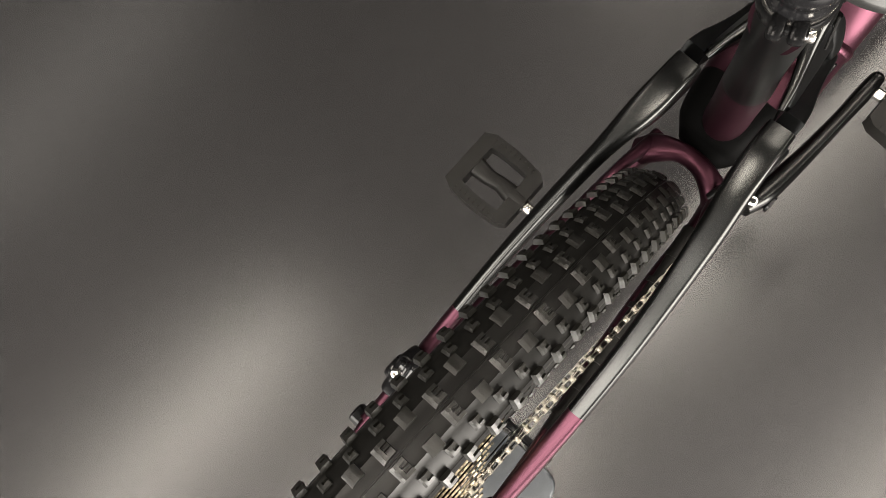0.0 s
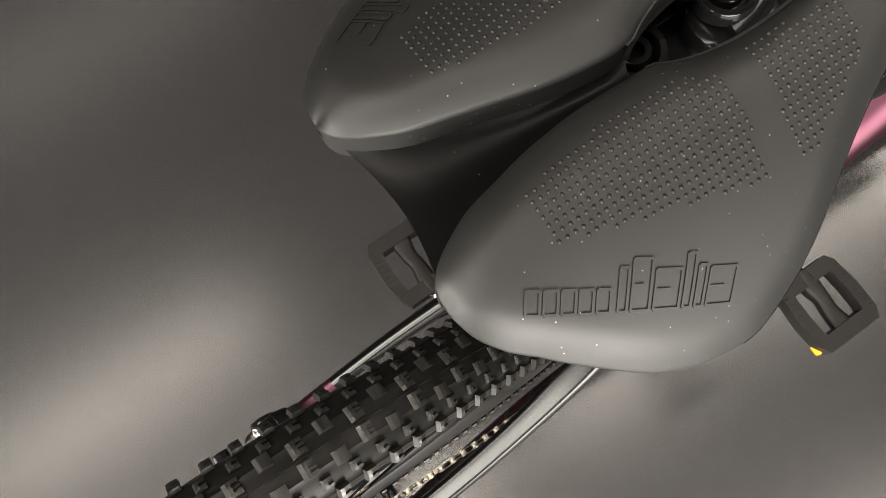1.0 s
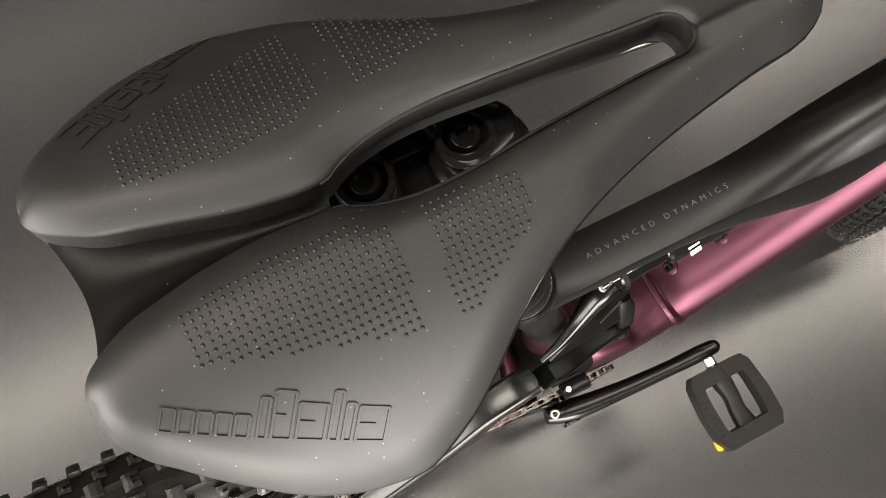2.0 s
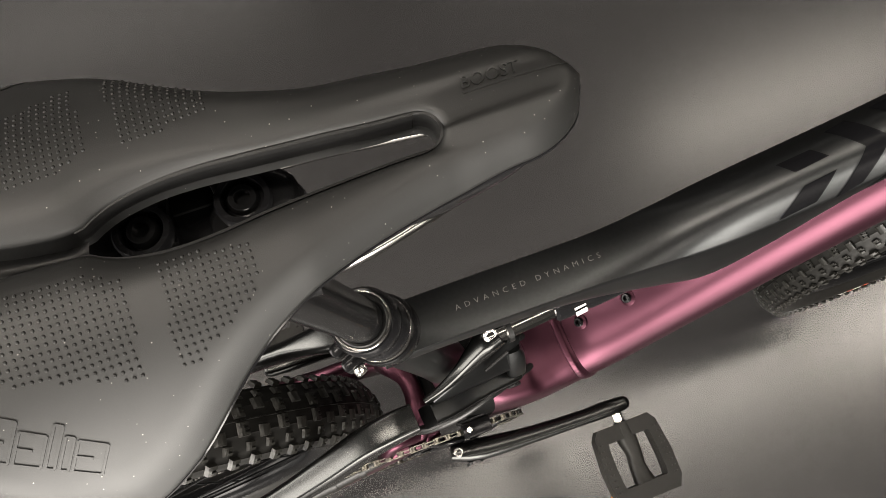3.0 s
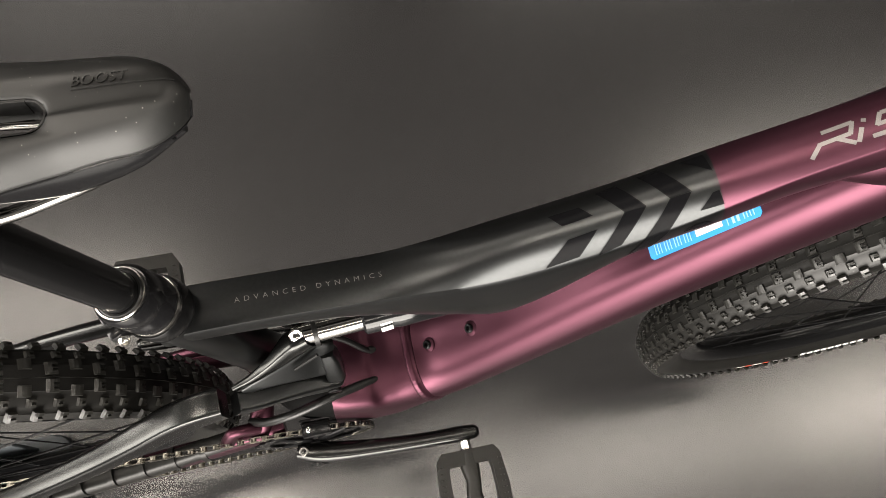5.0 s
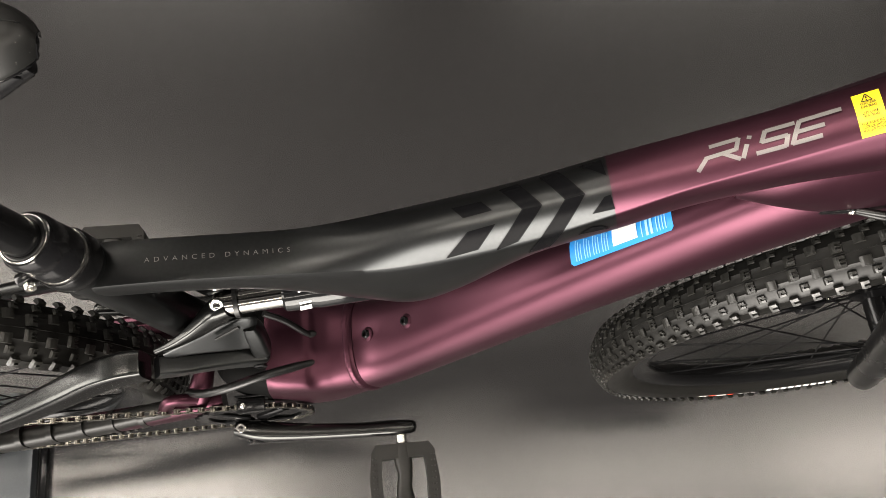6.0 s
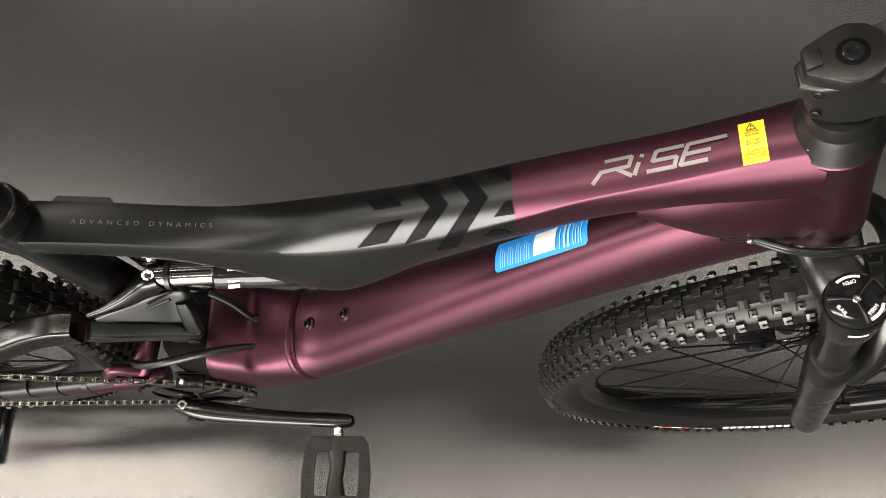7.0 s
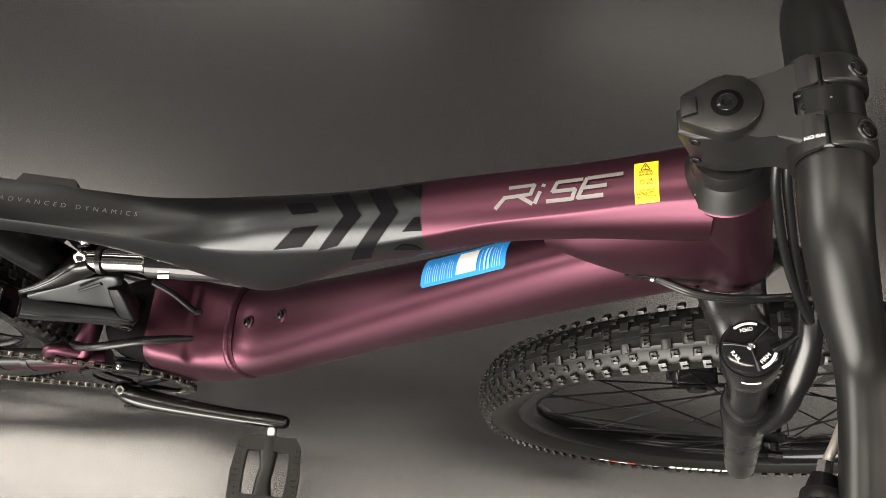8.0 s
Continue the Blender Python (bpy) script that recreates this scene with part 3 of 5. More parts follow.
part("stay_protector", sweep([(-0.085, -0.0465, 0.373, 0.0108, 0.0230, 3), (-0.15, -0.0535, 0.3675, 0.0105, 0.0205, 3), (-0.25, -0.0625, 0.364, 0.0105, 0.0185, 3), (-0.33, -0.0695, 0.3645, 0.0100, 0.0180, 3)], 8, 24), RUBBER, bike, "black rubber guard along the chain stay")
for k in range(7):
    x = -0.115 - 0.032 * k
    y = -0.050 - 0.088 * (-0.115 - x)
    part("guard_rib", sweep([(x, y, 0.3695 - 0.02 * (-0.115 - x), 0.0118, 0.0225, 3), (x - 0.006, y - 0.0006, 0.3693 - 0.02 * (-0.115 - x), 0.0118, 0.0222, 3)], 2, 20), RUBBER, bike)
part("stay_bridge", sweep([(-0.056, -0.045, 0.394, 0.011, 0.013, 2.8), (-0.050, -0.034, 0.408, 0.0125, 0.012, 2.6), (-0.044, -0.016, 0.416, 0.0105, 0.011, 2.4), (-0.042, 0.0, 0.417, 0.0100, 0.010, 2.4), (-0.044, 0.016, 0.416, 0.0105, 0.011, 2.4), (-0.052, 0.034, 0.410, 0.0140, 0.012, 2.6), (-0.060, 0.045, 0.396, 0.0125, 0.013, 2.8)], 6, 20, Vector((1, 0, 0.2))), PURPLE, bike, "plum bridge in front of the rear tyre")
for s in (1, -1):
    part("yoke_arm", sweep([(-0.056, 0.043 * s, 0.408, 0.007, 0.012, 2.4), (-0.075, 0.0445 * s, 0.420, 0.006, 0.010, 2.4), (-0.105 if s > 0 else -0.083, 0.0475 * s, 0.424 if s > 0 else 0.414, 0.0055, 0.008, 2.4), (-0.15 if s > 0 else -0.090, 0.0515 * s, 0.395, 0.005, 0.008, 2.4)], 6, 16), PURPLE, bike)

# decals on the frame
skin = tree_of(top_tube)
part("lettering", laid(fit_width(letters("ADVANCED DYNAMICS", 0.0036, 1.9, 0.0, -0.015), 0.1005), pose(-0.0185, -0.0020, 0.80, 0, 0, 0.5), skin), GREYP, top_tube, "thin grey capital letters")
# slanted gloss bars on the near flank, and their far arms, form arrow heads over the tube
BARS = [[(0.1905, -0.0215, 0.772), (0.2115, -0.0212, 0.784), (0.2223, -0.0097, 0.801), (0.2045, -0.0100, 0.791)],
        [(0.2234, -0.0232, 0.7858), (0.2366, -0.0228, 0.7976), (0.2515, -0.0053, 0.8187), (0.2391, -0.0046, 0.8117)],
        [(0.2476, -0.0228, 0.7750), (0.2615, -0.0224, 0.7830), (0.2764, -0.0055, 0.8333), (0.2646, -0.0055, 0.8263)],
        [(0.2802, -0.0181, 0.829), (0.2930, -0.0184, 0.8365), (0.2905, -0.0095, 0.840), (0.2869, -0.0101, 0.838)],
        [(0.2766, -0.0218, 0.804), (0.2970, -0.0215, 0.811), (0.2898, -0.0213, 0.8166), (0.2822, -0.0219, 0.8163)]]
ARMS = [[(0.1958, 0.0080, 0.7885), (0.2022, -0.0014, 0.7934), (0.2211, -0.0005, 0.8027), (0.2150, 0.0080, 0.798)],
        [(0.2391, -0.0046, 0.8117), (0.2515, -0.0053, 0.8187), (0.2398, 0.0167, 0.8052), (0.2277, 0.0150, 0.7999)],
        [(0.2646, -0.0055, 0.8263), (0.2764, -0.0055, 0.8333), (0.2647, 0.0179, 0.8194), (0.2530, 0.0175, 0.8125)],
        [(0.2905, 0.0020, 0.840), (0.2900, 0.0165, 0.835), (0.2770, 0.0165, 0.827)]]


def draped(corners, toward, tree, lift=0.0003):
    """Corners in space, with a flat fill that is laid onto the surface against the direction toward."""
    bm = bmesh.new()
    bm.faces.new([bm.verts.new(c) for c in corners])
    bm.normal_update()
    m = frame_of(corners[0], (1, 0, 0.5), toward)
    bm.transform(m.inverted())
    for v in bm.verts:
        v.co.z = 0
    return laid(bm, m, tree, lift, 0.003)


for corners in BARS:
    part("gloss_bar", draped(corners, (-0.30, -0.62, 0.72), skin), DECAL, top_tube, "glossy black slanted bar")
for corners in ARMS:
    part("gloss_bar", draped(corners, (-0.45, 0.15, 0.88), skin), DECAL, top_tube, "glossy black slanted bar")
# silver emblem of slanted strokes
E_W, E_H = 0.0745, 0.0135


def stroke(x0, y0, x1, y1, w):
    d = Vector((x1 - x0, y1 - y0)).normalized() * w / 2
    n = Vector((-d.y, d.x))
    return [(x0 - n.x, y0 - n.y), (x1 - n.x, y1 - n.y), (x1 + n.x, y1 + n.y), (x0 + n.x, y0 + n.y)]


T_E = 0.0024
LINES = [(0.0000, -0.0006, 0.0058, 0.0056), (0.0085, 0.0124, 0.0245, 0.0128), (0.0245, 0.0132, 0.0218, 0.0060), (0.0050, 0.0058, 0.0220, 0.0066), (0.0150, 0.0060, 0.0232, 0.0004),
    (0.0245, 0.0004, 0.0280, 0.0078), (0.0295, 0.0106, 0.0303, 0.0126),
    (0.0315, 0.0010, 0.0468, 0.0010), (0.0466, 0.0004, 0.0490, 0.0070), (0.0352, 0.0066, 0.0490, 0.0066), (0.0352, 0.0060, 0.0385, 0.0130), (0.0385, 0.0125, 0.0535, 0.0125),
    (0.0500, 0.0004, 0.0560, 0.0130), (0.0500, 0.0010, 0.0650, 0.0010), (0.0530, 0.0066, 0.0672, 0.0066), (0.0560, 0.0125, 0.0765, 0.0125)]
emblem = [stroke(*line, T_E) for line in LINES]
for k, one in enumerate(emblem):
    one = [(1.075 * x, y) for x, y in one]
    part("emblem_stroke", laid(quads([one]), frame_of((0.3365, -0.0100, 0.869), (0.0712, 0.0, 0.042), (-0.51, 0.0, 0.86)), skin, 0.0003 + 0.00003 * k), EMBLEM, top_tube, "silver slanted emblem stroke")
YEL = frame_of((0.4126, -0.0160, 0.914), (0.0712, 0.0, 0.040), (-0.49, 0.0, 0.87))
sticker = part("warning_sticker", laid(quads([[(0, 0), (0.0140, 0), (0.0140, 0.0245), (0, 0.0245)]]), YEL, skin, 0.0003), YELLOW, top_tube, "small yellow warning sticker")
for k, line in enumerate(("RIGHT LEVER", "REAR BRAKE", "", "LEFT LEVER", "FRONT BRAKE", "", "IN UK, IRELAND AND", "AUSTRALIA, SWITCH", "BRAKE LEVER POSITION")):
    if line:
        part("sticker_print", laid(fit_width(letters(line, 0.0014, 1.0, 0.0, 0.03), 0.0112 if k > 5 else 0.0080), YEL @ pose(0.0014 if k > 5 else 0.0030, 0.0166 - 0.0018 * k, 0), skin, 0.0009, 0.006), INK, sticker)
part("warning_triangle", laid(quads([stroke(0.0040, 0.0198, 0.0067, 0.0243, 0.0006), stroke(0.0067, 0.0243, 0.0094, 0.0198, 0.0006), stroke(0.0040, 0.0198, 0.0094, 0.0198, 0.0006), stroke(0.0067, 0.0213, 0.0067, 0.0228, 0.0007), stroke(0.0067, 0.0203, 0.0067, 0.0208, 0.0007)]), YEL @ pose(0, -0.0012, 0), skin, 0.0009), INK, sticker)
lower_skin = tree_of(down_tube)
BLU = frame_of((0.3047, 0.0020, 0.679), (0.61, 0.0, 0.79), (-0.79, 0.0, 0.61))
blue = part("blue_sticker", laid(quads([[(0.0, -0.006), (0.0025, -0.0085), (0.0955, -0.0085), (0.098, -0.006), (0.098, 0.019), (0.0, 0.019)]]), BLU, lower_skin, 0.0003), BLUE, down_tube, "blue information sticker")
part("pale_panel", laid(quads([[(0.0435, -0.0045), (0.0665, -0.0045), (0.0665, 0.0150), (0.0435, 0.0150)]]), BLU, lower_skin, 0.0006), WHITEP, blue, "white square panel")
for k, x in enumerate((0.0060, 0.0086, 0.0112, 0.0150, 0.0176, 0.0202, 0.0240, 0.0266, 0.0292, 0.0330, 0.0356, 0.0382, 0.0705, 0.0745, 0.0785, 0.0840, 0.0866, 0.0892, 0.0918)):
    wide, top = (0.0022, 0.0140) if k in (13, 14) else (0.0008, 0.0125 - 0.0021 * (k % 3))
    part("sticker_print", laid(quads([[(x, -0.0058), (x + wide, -0.0058), (x + wide, top), (x, top)]]), BLU, lower_skin, 0.0006), PALE, blue)


# ---- saddle ----
saddle = group_of("saddle", bike, "dusty black saddle with a long centre slot")
saddle.location = (0, 0.0055, 0)
OUT = [(-0.2215, 0.0275), (-0.2213, 0.0300), (-0.2205, 0.0332), (-0.2190, 0.0370), (-0.2150, 0.0428), (-0.209, 0.0480), (-0.204, 0.0525), (-0.19, 0.0628), (-0.18, 0.0675), (-0.17, 0.0705), (-0.155, 0.0705), (-0.14, 0.0648), (-0.129, 0.0572), (-0.118, 0.0482), (-0.105, 0.0398), (-0.09, 0.0328), (-0.072, 0.0270), (-0.05, 0.0232), (-0.03, 0.0213), (-0.012, 0.0195), (-0.002, 0.0167), (0.002, 0.0136), (0.005, 0.0095), (0.0065, 0.0064), (0.0074, 0.0015)]
INN = [(-0.2215, 0.0270), (-0.2212, 0.0248), (-0.2200, 0.0218), (-0.2170, 0.0186), (-0.212, 0.0156), (-0.205, 0.0122), (-0.195, 0.0096), (-0.185, 0.0072), (-0.17, 0.0045), (-0.155, 0.0036), (-0.147, 0.0042), (-0.143, 0.0064), (-0.136, 0.0090), (-0.125, 0.0107), (-0.112, 0.0107), (-0.099, 0.0096), (-0.082, 0.0083), (-0.06, 0.0069), (-0.0475, 0.0065)]
# the two halves are not quite alike: what each outline gains on the left and on the right
GAIN = {1: [(-0.2265, 0.0), (-0.21, 0.0), (-0.19, 0.0005), (-0.16, -0.003), (-0.14, -0.0065), (-0.10, -0.007), (-0.075, -0.005), (-0.05, -0.001), (-0.02, 0.0007), (0.0, 0.0)],
        -1: [(-0.2265, 0.0), (-0.2205, 0.001), (-0.21, 0.001), (-0.192, 0.0022), (-0.182, 0.0030), (-0.17, 0.0034), (-0.156, 0.0046), (-0.146, 0.0042), (-0.137, 0.0042), (-0.12, 0.0046), (-0.10, 0.0044), (-0.075, 0.0040), (-0.05, 0.0020), (-0.025, 0.0), (0.0, 0.0)]}
SLOT_OFF = [(-0.22, 0.0), (-0.185, -0.0015), (-0.155, -0.0045), (-0.04, -0.0045)]
OUT, INN = ([tuple(p) for p in spline(line, 5)] for line in (OUT, INN))
GAIN = {side: [tuple(p) for p in spline(line, 5)] for side, line in GAIN.items()}
SAD_TOP = 1.0165


def curve_at(table, x):
    return float(np.interp(x, [p[0] for p in table], [p[1] for p in table]))


def saddle_z(x, y):
    """Height of the padded top."""
    a = abs(y)
    z = SAD_TOP - 0.021 * (max(0.0, a - 0.016) / 0.046) ** 2.0
    if x > -0.09:
        w = curve_at(OUT, x)
        z -= min(1.0, (x + 0.09) / 0.05) * 0.0070 * (a / max(w, 0.004)) ** 2.0
    z -= 0.0026 * max(0.0, (x + 0.016) / 0.0235) ** 2.6
    z -= 0.0015 * max(0.0, (-0.205 - x) / 0.0155) ** 2
    if x > -0.075:
        flat = 1 / (1 + math.exp((abs(y - 0.0015) - 0.0062) / 0.0007))
        z -= 0.0016 * flat * min(1.0, (x + 0.075) / 0.03) * min(1.0, max(0.0, (0.009 - x) / 0.012))
    return z


def stations():
    """Pairs of inner and outer edge points of one half, from the tail to the nose tip."""
    rows = []
    for x in [-0.2215, -0.22145, -0.2213, -0.2210, -0.2206, -0.2201, -0.2194, -0.2186] + list(np.linspace(-0.2176, -0.062, 60)):
        rows.append(((x, curve_at(INN, x)), (x, curve_at(OUT, x))))
    for k in range(1, 29):
        u = k / 28
        if u < 0.5:
            inner = (-0.062 + (0.062 - 0.0475) * u / 0.5, 0.0)
            inner = (inner[0], curve_at(INN, inner[0]))
        else:
            a = (u - 0.5) / 0.5 * math.pi / 2
            inner = (-0.0475 + 0.0068 * math.sin(a), 0.0065 * math.cos(a))
        if u < 0.45:
            x = -0.062 + 0.042 * u / 0.45
            outer = (x, curve_at(OUT, x))
        else:
            a = (u - 0.45) / 0.55 * math.pi / 2
            outer = (-0.020 + 0.0278 * math.sin(a), curve_at(OUT, -0.020) * math.cos(a))
        rows.append((inner, outer))
    return rows


def gap_to(line, points):
    """Shortest distance in plan from each point to a polyline."""
    p, q = line[:-1, None, :], line[1:, None, :]
    d = q - p
    t = np.clip(((points - p) * d).sum(-1) / np.maximum((d * d).sum(-1), 1e-12), 0, 1)
    return np.linalg.norm(points - (p + d * t[..., None]), axis=-1).min(0)


def half_shell(sign):
    """One padded half: its rim rolls down by the distance to the inner and to the outer edge, so that the tail is round."""
    bm = bmesh.new()
    edges = []
    for (ix, iy), (ox, oy) in stations():
        oy += curve_at(GAIN[sign], ox) if oy > 0 else 0.0
        edges.append((ix, iy + sign * curve_at(SLOT_OFF, ix), ox, oy))
    edges = np.array(edges)
    steps = np.array([0.0, 0.02, 0.04, 0.07, 0.10, 0.15] + list(np.linspace(0.2, 0.8, 13)) + [0.84, 0.88, 0.91, 0.94, 0.96, 0.98, 0.992, 1.0])
    rows = []
    for ix, iy, ox, oy in edges:
        span = math.hypot(ox - ix, oy - iy)
        ux, uy = (ox - ix) / span, (oy - iy) / span
        lobe = min(1.0, max(0.0, (-0.095 - ix) / 0.05))
        rim, roll = 0.0018 + 0.0032 * lobe, min(0.5 * max(span, 0.02), 0.0022 + 0.0090 * lobe)
        flat = np.stack([ix + ux * span * steps, iy + uy * span * steps], -1)
        din, dout = gap_to(edges[:, :2], flat), gap_to(edges[:, 2:], flat)
        inner = rim * np.maximum(0.0, 1 - din / roll) ** 2.2
        outer = 0.0052 * np.maximum(0.0, 1 - dout / 0.0085) ** 2.1
        e = (inner ** 3 + outer ** 3) ** (1 / 3)
        e += 0.0020 * (1 - lobe) * np.maximum(0.0, 1 - span * steps / (0.45 * span)) ** 2 * min(1.0, max(0.0, (-0.030 - ix) / 0.02))
        first, last = e[0], e[-1]
        row = [(-0.0010, -max(0.0150, first + 0.0050)), (-0.0004, -max(0.0100, first + 0.0028)), (0.0, -first - 0.0012)]
        row += [(span * k, -h) for k, h in zip(steps, e)]
        row += [(span + 0.0002, -last - 0.0010), (span, -last - 0.0020), (span - 0.0006, -last - 0.0030), (span - 0.003, -last - 0.0038), (max(0.3 * span, span - 0.010), -last - 0.0042)]
        line = []
        for d, h in row:
            x, y = ix + ux * d, sign * (iy + uy * d)
            line.append(bm.verts.new((x, y, saddle_z(x, max(-oy, min(y, oy)) if oy > 0 else y) + h)))
        rows.append(line)
    for a, b in zip(rows, rows[1:]):
        for k in range(len(a) - 1):
            bm.faces.new((a[k], a[k + 1], b[k + 1], b[k]))
    bm.faces.new(rows[0])
    return bm


shells = joined(half_shell(1), half_shell(-1))
bmesh.ops.remove_doubles(shells, verts=[v for v in shells.verts if abs(v.co.y) < 0.0052 and v.co.x > -0.0430], dist=0.00012)
cover = part("cover", shells, COVER, saddle, "matt black dusty cover", sharp=60)
# fine piping under the rim from the waist to the nose
for sign in (-1, 1):
    line = []
    for (ix, iy), (ox, oy) in stations()[30::2]:
        oy += curve_at(GAIN[sign], ox) if oy > 0 else 0.0
        line.append((ox, sign * oy, saddle_z(ox, sign * oy) - 0.0072))
    part("piping", round_tube(line, 0.0007, 1, 8), GLOSS, saddle, "glossy black piping")
# glossy black liner round the slot, just under its rim
bm = bmesh.new()
for sign in (-1, 1):
    rows = []
    for (ix, iy), (ox, oy) in stations():
        if ix < -0.150:
            continue
        y = sign * iy + curve_at(SLOT_OFF, ix)
        n = Vector((ox - ix, sign * (oy - iy), 0)).normalized()
        if sign * n.y > 0.2 and ix < -0.047:
            n = Vector((0, sign, 0))
        z = saddle_z(ix, y)
        lobe = min(1.0, max(0.0, (-0.095 - ix) / 0.05))
        rows.append([bm.verts.new((ix - n.x * a, y - n.y * a, z - d - 0.0030 * lobe)) for a, d in ((-0.0004, 0.0022), (0.0005, 0.0024), (0.0007, 0.0034), (0.0005, 0.0110), (-0.0006, 0.0118))])
    for a, b in zip(rows, rows[1:]):
        for k in range(4):
            bm.faces.new((a[k], a[k + 1], b[k + 1], b[k]))
part("slot_liner", bm, INK, saddle, "glossy black edge inside the slot", sharp=60)
# film-covered channel between the lobes, with the slot's round rear end in front
bm = bmesh.new()
rows = []
for k in range(25):
    v = -1 + 2 * k / 24
    line = []
    for j in range(13):
        u = j / 12
        x1 = -0.1430 - 0.006 * math.sqrt(max(0.0, 1 - v * v))
        x0 = -0.2192 + 0.0035 * (1 - v * v)
        x = x1 + (x0 - x1) * u
        half = curve_at(INN, x) + 0.0012
        z = SAD_TOP - 0.0110 - 0.0015 * u ** 2 - 0.0032 * (1 - v * v)
        line.append(bm.verts.new((x, v * half + curve_at(SLOT_OFF, x), z)))
    rows.append(line)
for a, b in zip(rows, rows[1:]):
    for j in range(12):
        bm.faces.new((a[j], a[j + 1], b[j + 1], b[j]))
bmesh.ops.solidify(bm, geom=bm.faces[:], thickness=0.003)
part("channel", bm, CHANNEL, saddle, "smooth black film in the rear channel", sharp=60)
# shell under the padding
for s in (-1, 1):
    bm = bmesh.new()
    rows = []
    for x in np.linspace(-0.208, 0.000, 40):
        w, i = curve_at(OUT, x) - 0.009, curve_at(INN, x) + 0.0060
        w = max(w, i + 0.001)
        rows.append([bm.verts.new((x, s * (i + (w - i) * k / 8), saddle_z(x, i + (w - i) * k / 8) - 0.0125 - 0.003 * (k == 0))) for k in range(9)])
    for a, b in zip(rows, rows[1:]):
        for k in range(8):
            bm.faces.new((a[k], a[k + 1], b[k + 1], b[k]))
    bmesh.ops.solidify(bm, geom=bm.faces[:], thickness=0.0025)
    part("base_shell", bm, GLOSS, saddle, "glossy black plastic shell", sharp=60)
    part("rail", round_tube([(0.000, 0.006 * s, 0.992), (-0.020, 0.010 * s, 0.980), (-0.050, 0.0165 * s, 0.972), (-0.085, 0.0215 * s, 0.968), (-0.150, 0.0225 * s, 0.968), (-0.175, 0.028 * s, 0.974), (-0.192, 0.032 * s, 0.985)], 0.0032, 8, 14), RAILM, saddle, "polished dark steel rail")
for s in (-1, 1):
    part("nose_skirt", sweep([(-0.074, 0.0215 * s, 0.988, 0.0015, 0.005, 2.4), (-0.056, 0.0175 * s, 0.984, 0.0030, 0.010, 2.4), (-0.040, 0.0150 * s, 0.985, 0.0045, 0.011, 2.4), (-0.020, 0.0095 * s, 0.989, 0.0075, 0.010, 2.4), (0.001, 0.0040 * s, 0.997, 0.0060, 0.006, 2.4)], 6, 18), GLOSS, saddle, "glossy black skirt under the nose")
# seat clamp with its two bolts
for x0, x1 in ((-0.158, -0.127), (-0.117, -0.084)):
    mid, h = (x0 + x1) / 2, (x1 - x0) / 2
    ring = [(mid + h * math.cos(k * math.pi / 14), 0.0165 * math.sin(k * math.pi / 14) * (0.80 + 0.20 * math.cos(2 * k * math.pi / 14) ** 2)) for k in range(28)]
    part("clamp_boss", prism(ring, 0.010, Matrix.Translation((0, 0, 0.977)), 0.002), ANOD, saddle, "black saddle clamp boss")
part("clamp_plate", box((0.060, 0.024, 0.004), Matrix.Translation((-0.121, 0, 0.966)), 0.001), GLOSS, saddle)
for x in (-0.104, -0.1365):
    part("bolt_well", lathe([(0.0066, 0.0), (0.0092, 0.0), (0.0095, 0.004), (0.0088, 0.0055), (0.0070, 0.0055), (0.0066, 0.004), (0.0066, 0.0)], 28, "z", (x, 0.0040, 0.983)), GLOSS, saddle)
    part("clamp_bolt", bolt((x, 0.0040, 0.9835), (0, 0, 1), 0.0052, 0.005), ANOD, saddle, "black socket bolt")
for x, turn in ((-0.1292, -6), (-0.1118, 8)):
    part("clamp_bridge", box((0.0030, 0.0125, 0.010), pose(x, 0.0155, 0.980, 0, 0, turn), 0.0010), SATIN, saddle)
# no hole is cut: a solid black patch paints the opening's shade
part("clamp_window", box((0.0150, 0.0105, 0.002), pose(-0.1205, 0.0148, 0.9775), 0.0006), SHADOWP, saddle, "black patch for the shade in the clamp's opening")
part("clamp_bar", box((0.0145, 0.0022, 0.006), pose(-0.1205, 0.0212, 0.980), 0.0008), RAILM, saddle, "bright bar of the clamp")
part("clamp_nose", sweep([(-0.108, 0.004, 0.979, 0.0150, 0.0060, 4), (-0.098, 0.004, 0.980, 0.0125, 0.0062, 4), (-0.0905, 0.0035, 0.980, 0.0088, 0.0052, 3), (-0.0885, 0.003, 0.979, 0.0040, 0.0030, 2.4)], 5, 22), ANOD, saddle, "rounded front of the clamp")
for s in (-1, 1):
    part("rail_clamp", sweep([(-0.150, 0.0225 * s, 0.968, 0.0065, 0.0065, 2.6), (-0.09, 0.0225 * s, 0.968, 0.0065, 0.0065, 2.6)], 4, 18), ANOD, saddle)
part("post_yoke", sweep([(-0.1165, 0, 0.945, 0.015, 0.015, 2.2), (-0.119, 0, 0.958, 0.019, 0.020, 2.4), (-0.121, 0, 0.972, 0.022, 0.030, 3.0)], 5, 24), ANOD, saddle)

cover_skin = tree_of(cover)


def on_cover(x, y):
    hit, nor, _, _ = cover_skin.ray_cast(Vector((x, y, 1.1)), Vector((0, 0, -1)), 0.3)
    return hit, nor


